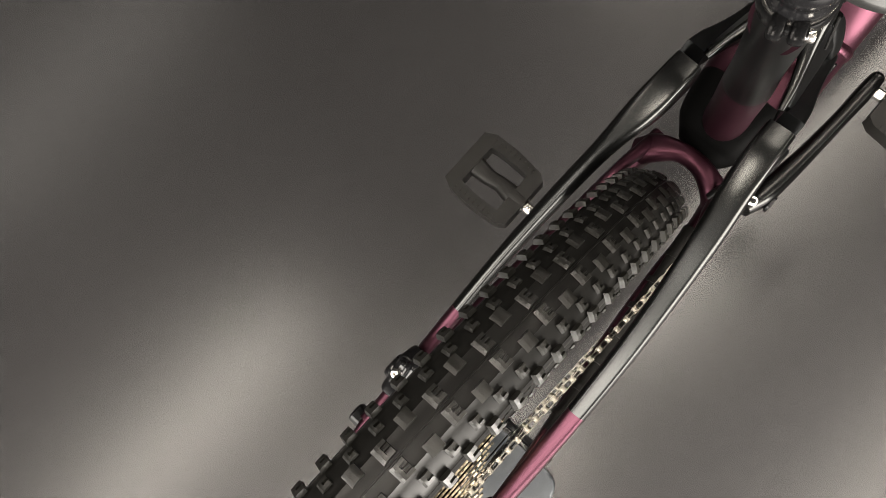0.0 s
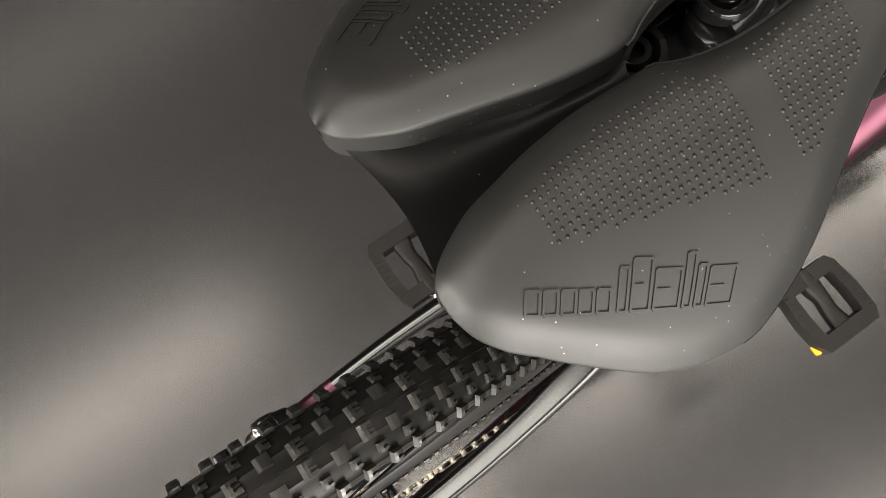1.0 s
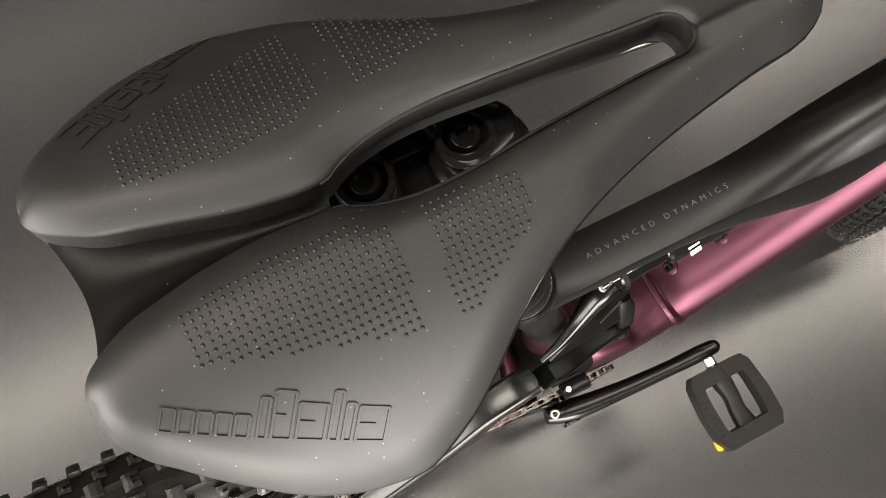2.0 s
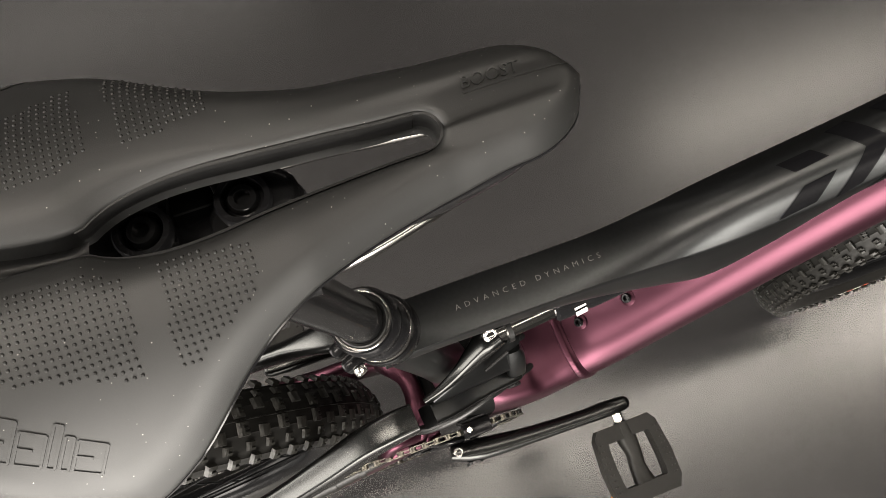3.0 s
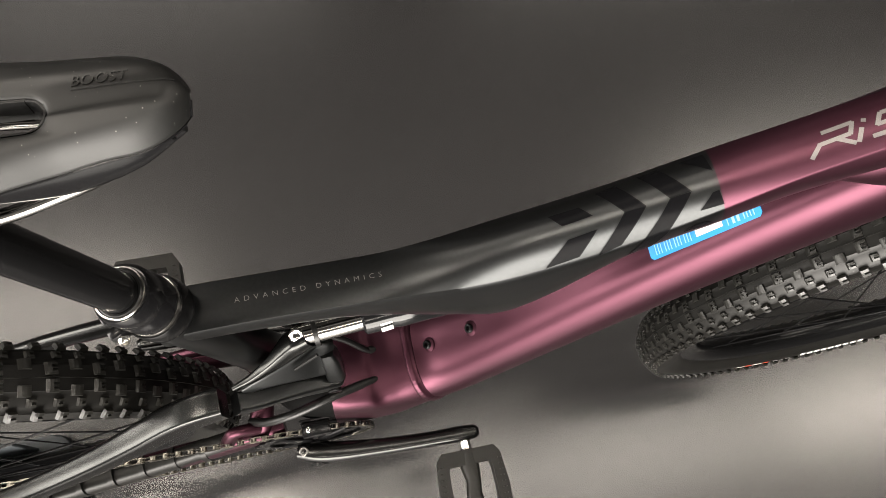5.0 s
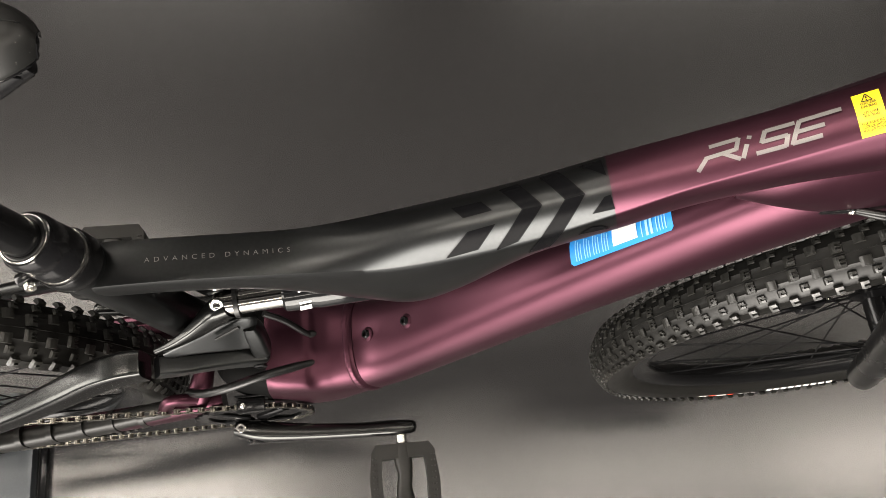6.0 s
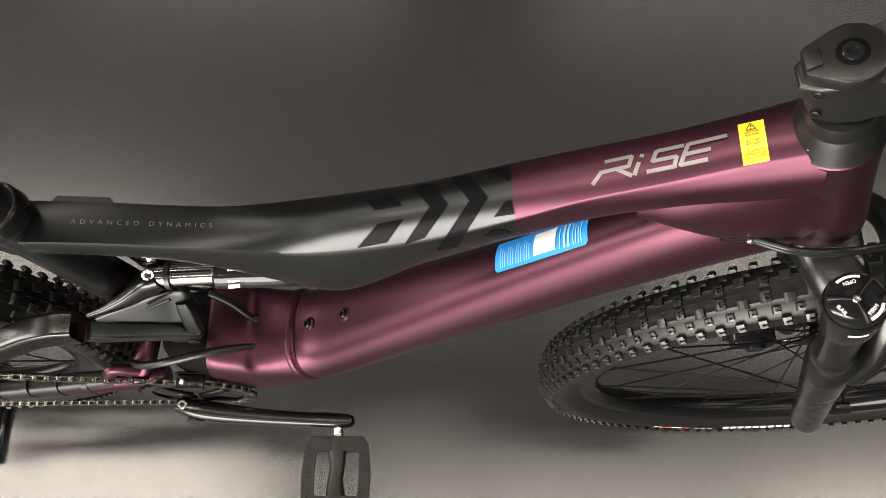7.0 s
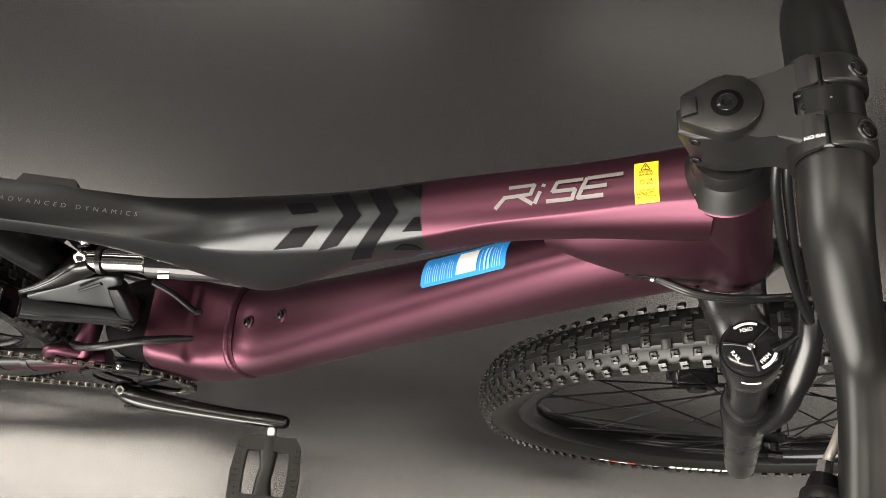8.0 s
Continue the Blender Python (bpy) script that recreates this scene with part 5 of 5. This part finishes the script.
def pedal(side, x0):
    """A flat plastic pedal frame with a moulded centre, amber reflectors and a steel spindle."""
    p = group_of("pedal", bike, "dark plastic flat pedal with an amber reflector")
    s = side
    z = BB.z

    def rim(k, cut):
        return [(-0.030 * k, 0.006), (-0.036 * k, 0.014), (-0.0395 * k, 0.045), (-0.0385 * k, 0.072), (-0.032 * k, 0.083), (0.032 * k, 0.083), (0.0385 * k, 0.072), (0.0395 * k, 0.045), (0.036 * k, 0.014), (0.030 * k, 0.006)]

    outer = rim(1.0, 0)
    bm = bmesh.new()
    inner = [(-0.0235, 0.0215), (-0.0248, 0.026), (-0.0256, 0.045), (-0.0250, 0.063), (-0.0236, 0.0675), (0.0236, 0.0675), (0.0250, 0.063), (0.0256, 0.045), (0.0248, 0.026), (0.0235, 0.0215)]
    rings = [[bm.verts.new((x, y, h)) for x, y in o] for o, h in ((outer, 0.010), (inner, 0.0105), (inner, -0.0105), (outer, -0.010))]
    for a, b in zip(rings, rings[1:] + rings[:1]):
        for k in range(10):
            bm.faces.new((a[k], a[(k + 1) % 10], b[(k + 1) % 10], b[k]))
    bmesh.ops.bevel(bm, geom=[e for e in bm.edges if e.calc_face_angle(0) > 0.6], offset=0.0016, segments=2, profile=0.5, affect="EDGES")
    m = pose(x0, s * 0.099, z) @ Matrix.Diagonal((1.02, s * 1.10, 1, 1))
    part("cage", bm, PLASTIC, p, m=m)
    part("centre_block", sweep([(0, 0.006, 0, 0.0090, 0.0105, 3), (0, 0.022, 0, 0.0105, 0.0110, 3), (0.001, 0.038, 0, 0.0085, 0.0095, 3), (-0.001, 0.052, 0, 0.0090, 0.0085, 3), (0, 0.070, 0, 0.0115, 0.0095, 3), (0, 0.080, 0, 0.0120, 0.0095, 3)], 5, 20, Vector((1, 0, 0))), PLASTIC, p, m=m)
    for sx in (-1, 1) if s < 0 else ():
        part("reflector", box((0.006, 0.011, 0.009), pose(0.0360 * sx, 0.0745, 0), 0.002), AMBER, p, "amber reflector", m=m @ pose(0, 0, -0.0085))
    for sx in (-1, 1):
        bm = bmesh.new()
        for i in range(9):
            for j in range(2):
                bmesh.ops.create_cone(bm, cap_ends=True, segments=4, radius1=0.0011, radius2=0.0003, depth=0.0016, matrix=Matrix.Translation((sx * (0.0315 + 0.0035 * j), 0.020 + 0.006 * i, 0.0108)))
        tagged(part("grip_studs", bm, PLASTIC, p, m=m), kind="stuff")
    part("spindle", lathe([(0.0, -0.0095), (0.0046, -0.0095), (0.0072, -0.0090), (0.0072, -0.0040), (0.0062, -0.003), (0.0062, 0.004), (0.0085, 0.006), (0.0, 0.006)], 12, "y"), STEEL, p, "bright steel spindle", m=m @ Matrix.Identity(4))
    return p


for s, flip in ((-1, 1), (1, -1)):
    arm = [(x * flip, y * -s, z, a, b, e) for x, y, z, a, b, e in CRANK]
    x, y, z, a, b, e = arm[-1]
    arm += [(x + flip * dx, y, z, a * k, b * k, 2.4) for dx, k in ((0.003, 0.95), (0.006, 0.78), (0.008, 0.50), (0.0088, 0.15))]
    part("crank_arm", sweep(arm, 8, 24), STAYB, bike, "satin black crank arm")
    part("pinch_bolt", bolt((-0.0140 * flip, s * 0.0712, 0.3545), (-0.2 * flip, s * 0.25, 1), 0.0056, 0.004), STEEL, bike, "bright pinch bolt")
    part("axle_cap", lathe([(0.0, 0.0), (0.010, 0.0), (0.010, 0.003), (0.007, 0.004), (0.0, 0.004)], 20, "y", (0, 0.0855 * s if s > 0 else -0.0895, 0.342)), ANOD, bike)
    pedal(s, 0.1675 * flip)


def toothed(r, teeth, depth, h, hole):
    """A toothed ring about the y axis."""
    bm = bmesh.new()
    n = teeth * 4
    rings = [[], [], [], []]
    for k in range(n):
        a = 2 * math.pi * k / n
        ro = r + (depth if k % 4 in (1, 2) else -depth * 0.35)
        for ring, rr, y in zip(rings, (ro, ro, hole, hole), (-h / 2, h / 2, h / 2, -h / 2)):
            ring.append(bm.verts.new((rr * math.cos(a), y, rr * math.sin(a))))
    for a, b in zip(rings, rings[1:] + rings[:1]):
        for k in range(n):
            bm.faces.new((a[k], a[(k + 1) % n], b[(k + 1) % n], b[k]))
    return bm


CHAIN_Y = -0.0560
R_RING = 32 * 0.0127 / (2 * math.pi)
ring = group_of("chainring", bike, "black chainring")
part("ring_teeth", toothed(R_RING, 32, 0.0035, 0.0035, R_RING - 0.012), ANOD, ring, m=Matrix.Translation((0, CHAIN_Y, BB.z)))
for k in range(4):
    a = radians(45 + 90 * k)
    part("spider_arm", sweep([(0.012 * math.cos(a), CHAIN_Y - 0.004, BB.z + 0.012 * math.sin(a), 0.004, 0.008, 2.4), (0.054 * math.cos(a), CHAIN_Y - 0.001, BB.z + 0.054 * math.sin(a), 0.0025, 0.006, 2.4)], 4, 14), ANOD, ring)
guide = group_of("chain_guide", bike, "small black chain guide over the chainring")
part("guide_block", box((0.030, 0.016, 0.010), pose(0.006, CHAIN_Y - 0.001, BB.z + R_RING + 0.013), 0.002), ANOD, guide)
part("guide_plate", box((0.034, 0.003, 0.026), pose(0.006, CHAIN_Y + 0.009, BB.z + R_RING + 0.004), 0.001), ANOD, guide)
part("guide_screw", bolt((-0.002, CHAIN_Y - 0.001, BB.z + R_RING + 0.0175), (0, 0, 1), 0.003, 0.002), STEEL, guide)

# cassette, hub side
cassette = group_of("cassette", bike, "wide-range steel cassette with twelve cogs")
for k, teeth in enumerate((10, 12, 14, 16, 18, 21, 24, 28, 33, 39, 45, 51)):
    r = teeth * 0.0127 / (2 * math.pi)
    part("cog", toothed(r, teeth, 0.0035, 0.0018, max(0.012, r - 0.012 - 0.012 * (teeth > 40))), COGM, cassette, m=Matrix.Translation((R_REAR.x, -0.0615 + 0.00345 * k, R_REAR.z)))
# chain: a closed loop over ring, cog and jockey wheels
COG_R = 18 * 0.0127 / (2 * math.pi)
COG_Y = -0.0615 + 0.00345 * 4
J1, J2 = Vector((R_REAR.x + 0.020, 0, R_REAR.z - 0.105)), Vector((R_REAR.x + 0.070, 0, R_REAR.z - 0.180))


def tangent_points(c0, r0, c1, r1, upper):
    """External tangent of two circles in the xz plane."""
    d = Vector((c1.x - c0.x, c1.z - c0.z))
    base = math.atan2(d.y, d.x)
    off = math.acos((r0 - r1) / d.length)
    a = base + off if upper else base - off
    u = Vector((math.cos(a), 0, math.sin(a)))
    return c0 + u * r0, c1 + u * r1


ring_c = Vector((0, 0, BB.z))
t0, t1 = tangent_points(R_REAR.copy(), COG_R, ring_c, R_RING, True)
b0, b1 = tangent_points(J2, 0.024, ring_c, R_RING, False)
loop = []
for k in range(25):
    loop.append(t0.lerp(t1, k / 24) + Y * (COG_Y + (CHAIN_Y - COG_Y) * k / 24))
a_from, a_to = math.atan2(t1.z - ring_c.z, t1.x), math.atan2(b1.z - ring_c.z, b1.x)
for k in range(1, 24):
    a = a_from + (a_to - a_from) * k / 24
    loop.append(Vector((R_RING * math.cos(a), CHAIN_Y, ring_c.z + R_RING * math.sin(a))))
for k in range(25):
    loop.append(b1.lerp(b0, k / 24) + Y * (CHAIN_Y + (COG_Y - CHAIN_Y) * k / 24))
for k in range(1, 8):
    a = radians(-70 - 20 * k)
    loop.append(J2 + Vector((0.024 * math.cos(a), COG_Y, 0.024 * math.sin(a))))
back = math.atan2(t0.z - R_REAR.z, t0.x - R_REAR.x)
loop += [J1 + Vector((0.024, COG_Y, -0.005)), J1 + Vector((0.016, COG_Y, 0.018))]
for k in range(0, 22):
    a = radians(-75) + (back - 2 * math.pi - radians(-75)) * k / 22
    loop.append(R_REAR + Vector((COG_R * math.cos(a), COG_Y, COG_R * math.sin(a))))
loop.append(loop[0])
pts = np.array([tuple(v) for v in loop])
run = np.r_[0, np.cumsum(np.linalg.norm(np.diff(pts, axis=0), axis=1))]
count = int(run[-1] / 0.0127) // 2 * 2
walked = np.linspace(0, run[-1], count + 1)
pins = np.stack([np.interp(walked, run, pts[:, i]) for i in range(3)], 1)


def link_mesh(outer):
    bms = []
    for s in (-1, 1):
        y = s * (0.0024 if outer else 0.0015)
        shape = []
        for k in range(24):
            a = 2 * math.pi * k / 24
            x = 0.00635 * math.copysign(1, math.cos(a)) + 0.0041 * math.cos(a)
            z = 0.0041 * math.sin(a) * (1.0 if abs(math.cos(a)) > 0.35 else 0.78)
            shape.append((x, z))
        bms.append(prism(shape, 0.0009, frame_of((0, y, 0), (1, 0, 0), (0, -1, 0))))
    for x in (-0.00635, 0.00635):
        bms.append(lathe([(0.0, -0.0031 if outer else -0.0018), (0.0017 if outer else 0.0037, -0.0031 if outer else -0.0018), (0.0017 if outer else 0.0037, 0.0031 if outer else 0.0018), (0.0, 0.0031 if outer else 0.0018)], 10, "y", (x, 0, 0)))
    return finish("chain_link", joined(*bms), CHAINM)


links = (link_mesh(True), link_mesh(False))
chain = group_of("chain", bike, "oiled steel roller chain")
for k in range(count):
    a, b = Vector(pins[k]), Vector(pins[k + 1])
    ob = new("chain_link", links[k % 2])
    ob.parent = chain
    ob.matrix_basis = frame_of((a + b) / 2, b - a, (b - a).cross(Y)) if (b - a).cross(Y).length > 1e-9 else Matrix.Translation(a)
mech = group_of("rear_derailleur", bike, "black rear derailleur with a long cage")
part("mech_body", sweep([(R_REAR.x - 0.018, -0.088, R_REAR.z - 0.020, 0.010, 0.015, 2.6), (R_REAR.x - 0.012, -0.090, R_REAR.z - 0.055, 0.012, 0.017, 2.6), (R_REAR.x + 0.012, -0.078, R_REAR.z - 0.092, 0.012, 0.016, 2.6)], 6, 20), ANOD, mech)
for s in (-1, 1):
    part("cage_plate", sweep([(J1.x - 0.004, COG_Y + 0.006 * s, J1.z + 0.006, 0.0010, 0.013, 2.6), ((J1.x + J2.x) / 2, COG_Y + 0.006 * s, (J1.z + J2.z) / 2, 0.0010, 0.010, 2.6), (J2.x + 0.004, COG_Y + 0.006 * s, J2.z - 0.006, 0.0010, 0.013, 2.6)], 4, 16), ANOD, mech)
for j in (J1, J2):
    part("jockey_wheel", toothed(0.0215, 12, 0.003, 0.003, 0.006), HOSE, mech, m=Matrix.Translation((j.x, COG_Y, j.z)))


# ---- wheels ----
ROWS = 112


def knob_mesh(w, l, h, ramp_length, slits, across=0):
    """A tread block with drafted sides, a ramp at its rear, and narrow slits cut into its top, along it and across."""
    a, b = w * 0.43, l * 0.43
    gap, wall = 0.0008, 0.0003

    def steps(half, middles):
        out = [-half, half]
        for c in middles:
            out += [c - gap - wall, c - gap, c + gap, c + gap + wall]
        return sorted(out)

    along = [2 * a * (k + 1) / (slits + 1) - a for k in range(slits)]
    cross = [0.1 * l] * across
    xs, ys = steps(b, cross), steps(a, along)
    if slits and not cross:
        xs = [-b, -b * 0.35, -b * 0.25, b]

    def height(x, y):
        cut = any(abs(y - c) < gap * 1.1 for c in along) and x > -b * 0.3
        cut = cut or (any(abs(x - c) < gap * 1.1 for c in cross) and abs(y) < a * 0.7)
        return h - 0.0019 * cut - 0.0005 * ((x / b) ** 2 + (y / a) ** 2)

    bm = bmesh.new()
    grid = [[bm.verts.new((x, y, height(x, y))) for y in ys] for x in xs]
    for p, q in zip(grid, grid[1:]):
        for k in range(len(ys) - 1):
            bm.faces.new((p[k], q[k], q[k + 1], p[k + 1]))
    rim = grid[0][:-1] + [row[-1] for row in grid[:-1]] + grid[-1][:0:-1] + [row[0] for row in grid[:0:-1]]
    rings = [rim]
    for spread, z in ((1.10, h - 0.0006), (1.0 / 0.86, 0.0)):
        rings.append([bm.verts.new((v.co.x * spread - ramp_length * (z == 0 and v.co.x < 0), v.co.y * spread, min(z, v.co.z))) for v in rim])
    for p, q in zip(rings, rings[1:]):
        for k in range(len(rim)):
            bm.faces.new((p[k], p[(k + 1) % len(rim)], q[(k + 1) % len(rim)], q[k]))
    return finish("tyre_knob", bm, KNOB, 42)


KNOBS = {"centre": knob_mesh(0.0108, 0.0080, 0.0027, 0.0024, 2), "wide": knob_mesh(0.0092, 0.0076, 0.0027, 0.0026, 0, 1), "inner": knob_mesh(0.0068, 0.0064, 0.0025, 0.0014, 1), "edge": knob_mesh(0.0084, 0.0074, 0.0042, 0.0010, 1)}


def knob_places():
    """Every tread block: kind, row and its pose on a wheel that lies about the y axis."""
    out = []
    for k in range(ROWS):
        for s in (-1, 1):
            middle = ("centre", 0.0069, 0.3653, 8, 0.6) if k % 2 else ("wide", 0.0106, 0.3646, 12, 0.6)
            for kind, y, r, lean, shift in (middle, ("inner", 0.0192, 0.3605, 26, 0.33), ("edge", 0.0272, 0.3535, 46, 0.0)):
                out.append((kind, k, s, y, r, lean, shift + random.uniform(-0.03, 0.03)))
    return out


def knob_pose(k, s, y, r, lean, shift):
    a = 360.0 * (k + shift) / ROWS
    return pose(0, 0, 0, 0, -a, 0) @ pose(0, s * y, r, 0, 0, 0) @ pose(0, 0, 0, -lean * s, 0, 0)


# start angle, bars, step, height, radius and ink of the print
REAR_PRINT = ((67.8, 5, 0.9, 0.006, 0.338, WHITEP), (250, 4, 0.9, 0.006, 0.33, GREYP))
FRONT_PRINT = ((248.5, 2, 1.6, 0.005, 0.339, WHITEP), (251.9, 1, 3.0, 0.005, 0.339, RED), (254.3, 1, 4.6, 0.005, 0.339, WHITEP), (258.2, 1, 2.4, 0.006, 0.339, RED), (261.5, 3, 2.0, 0.003, 0.339, WHITEP), (270.0, 9, 2.1, 0.011, 0.338, WHITEP), (60, 5, 1.3, 0.011, 0.33, GREYP))


def wheel(name, label, m, first, last, brake, shift, prints):
    w = group_of(name, bike, label)
    sec = [(0.311, -0.0150), (0.3185, -0.0195), (0.328, -0.0255), (0.338, -0.0285), (0.348, -0.0275), (0.3565, -0.0225), (0.3625, -0.0140), (0.3652, -0.005), (0.3655, 0.0)]
    sec = sec[:5] + [(0.3515, -0.0262), (0.3521, -0.0262), (0.3520, -0.0257)] + sec[5:7] + [(0.3637, -0.0108), (0.3642, -0.0105), (0.3640, -0.0101), (0.3651, -0.0055), (0.3651, -0.0006), (0.3662, -0.0003), (0.3662, 0.0)]
    sec += [(r, -y) for r, y in sec[-2::-1]]
    part("tyre", lathe(sec + [(0.311, 0.0150), (0.309, 0.0), (0.311, -0.0150)], 144, "y"), RUBBER, w, "black knobbly tyre", m=m, sharp=70)
    rim = [(0.318, -0.0150), (0.3185, -0.0168), (0.312, -0.0172), (0.302, -0.0165), (0.292, -0.0120), (0.289, -0.005), (0.289, 0.005), (0.292, 0.0120), (0.302, 0.0165), (0.312, 0.0172), (0.3185, 0.0168), (0.318, 0.0150), (0.306, 0.0120), (0.306, -0.0120), (0.318, -0.0150)]
    part("rim", lathe(rim, 120, "y"), ANOD, w, "satin black rim", m=m, sharp=50)
    part("hub", lathe([(0.0, -0.058), (0.010, -0.058), (0.011, -0.040), (0.026, -0.036), (0.027, -0.032), (0.015, -0.026), (0.014, 0.026), (0.027, 0.032), (0.026, 0.036), (0.016, 0.040), (0.010, 0.058), (0.0, 0.058)], 32, "y"), ANOD, w, "black hub", m=m)
    for k in range(32):
        a = 2 * math.pi * k / 32
        s = 1 if k % 2 else -1
        cross = radians(46) * (1 if (k // 2) % 2 else -1)
        p0 = Vector((0.0265 * math.cos(a + cross), 0.034 * s, 0.0265 * math.sin(a + cross)))
        p1 = Vector((0.291 * math.cos(a), 0.003 * s, 0.291 * math.sin(a)))
        part("spoke", sweep([(*p0, 0.0011, 0.0011, 2), (*p1, 0.0011, 0.0011, 2)], 1, 6, Vector((0.1, 1, 0.2))), ANOD, w, m=m)
    # raised print on the sidewall, as plain bars
    bars = []
    for a0, n, step, h, mid, ink in prints:
        for k in range(n):
            a, b = radians(a0 + step * k), radians(a0 + step * k + step * 0.7)
            ri, ro = mid - h / 2, mid + h / 2
            bars.append((ink, [(ri * math.cos(a), ri * math.sin(a)), (ro * math.cos(a), ro * math.sin(a)), (ro * math.cos(b), ro * math.sin(b)), (ri * math.cos(b), ri * math.sin(b))]))
    tyre_skin = tree_of([o for o in w.children if o.name.startswith("tyre")][0])
    for ink, bar_shape in bars:
        bm = laid(quads([bar_shape]), m @ frame_of((0, -0.08, 0), (1, 0, 0), (0, -1, 0)), tyre_skin, 0.0003, 0.01)
        part("sidewall_print", bm, ink, w, "printed bar on the sidewall")
    rotor = group_of("brake_rotor", w, "steel brake rotor")
    bm = lathe([(0.074, -0.0009), (0.0900, -0.0009), (0.0900, 0.0009), (0.074, 0.0009), (0.074, -0.0009)], 90, "y", (0, 0.050, 0))
    part("rotor_ring", bm, STEEL, rotor, m=m).parent = w
    for k in range(6):
        a = radians(60 * k)
        part("rotor_arm", sweep([(0.018 * math.cos(a), 0.050, 0.018 * math.sin(a), 0.0009, 0.004, 2), (0.078 * math.cos(a + 0.45), 0.050, 0.078 * math.sin(a + 0.45), 0.0009, 0.003, 2)], 2, 8), STEEL, w, m=m)
    bpy.data.objects.remove(rotor)
    cal = m @ pose(0, shift, 0, 0, brake, 0)
    part("brake_caliper", joined(box((0.055, 0.030, 0.028), pose(0.088, 0.051, 0), 0.006, 3), lathe([(0.0, -0.019), (0.012, -0.019), (0.013, -0.015), (0.013, 0.015), (0.012, 0.019), (0.0, 0.019)], 24, "y", (0.086, 0.051, 0.0)), box((0.030, 0.012, 0.010), pose(0.105, 0.056, 0.020), 0.003)), GLOSS, bike, "black brake caliper", m=cal)
    part("caliper_bolt", bolt((0.108, 0.056, 0.025), (0, 0, 1), 0.0045, 0.005), STEEL, bike, m=cal)
    part("caliper_bolt", bolt((0.074, 0.066, 0.0), (0, 1, 0), 0.004, 0.003), STEEL, bike, m=cal)
    rest = []
    for kind, k, *spot in knob_places():
        if (k - first) % ROWS <= (last - first) % ROWS:
            ob = new("tyre_knob", KNOBS[kind])
            ob.parent = w
            ob.matrix_basis = m @ knob_pose(k, *spot)
        else:
            rest.append((KNOBS[kind], m @ knob_pose(k, *spot)))
    verts, faces = [], []
    for me, q in rest:
        base = len(verts)
        verts += [q @ v.co for v in me.vertices]
        faces += [[base + i for i in p.vertices] for p in me.polygons]
    me = bpy.data.meshes.new("tread_rest")
    me.from_pydata(verts, [], faces)
    me.materials.append(KNOB)
    ob = new("tread_rest", me)
    ob.parent = w
    tagged(ob, "tread blocks round the rest of the tyre", kind="stuff")
    return w


REAR_M = Matrix.Translation(R_REAR)
HUB_F = 0.048
FRONT_M = FRONT @ Matrix.Translation((HUB_F, 0, (0.372 - A_TOP.z - HUB_F * FORE.z) / -DOWN.z)) @ pose(0, 0, 0, 0, 24.5, 0)
wheel("rear_wheel", "rear wheel with a black knobbly tyre", REAR_M, 84, 22, -42, 0.014, REAR_PRINT)
wheel("front_wheel", "front wheel with a black knobbly tyre", FRONT_M, 102, 40, 170, -0.010, FRONT_PRINT)
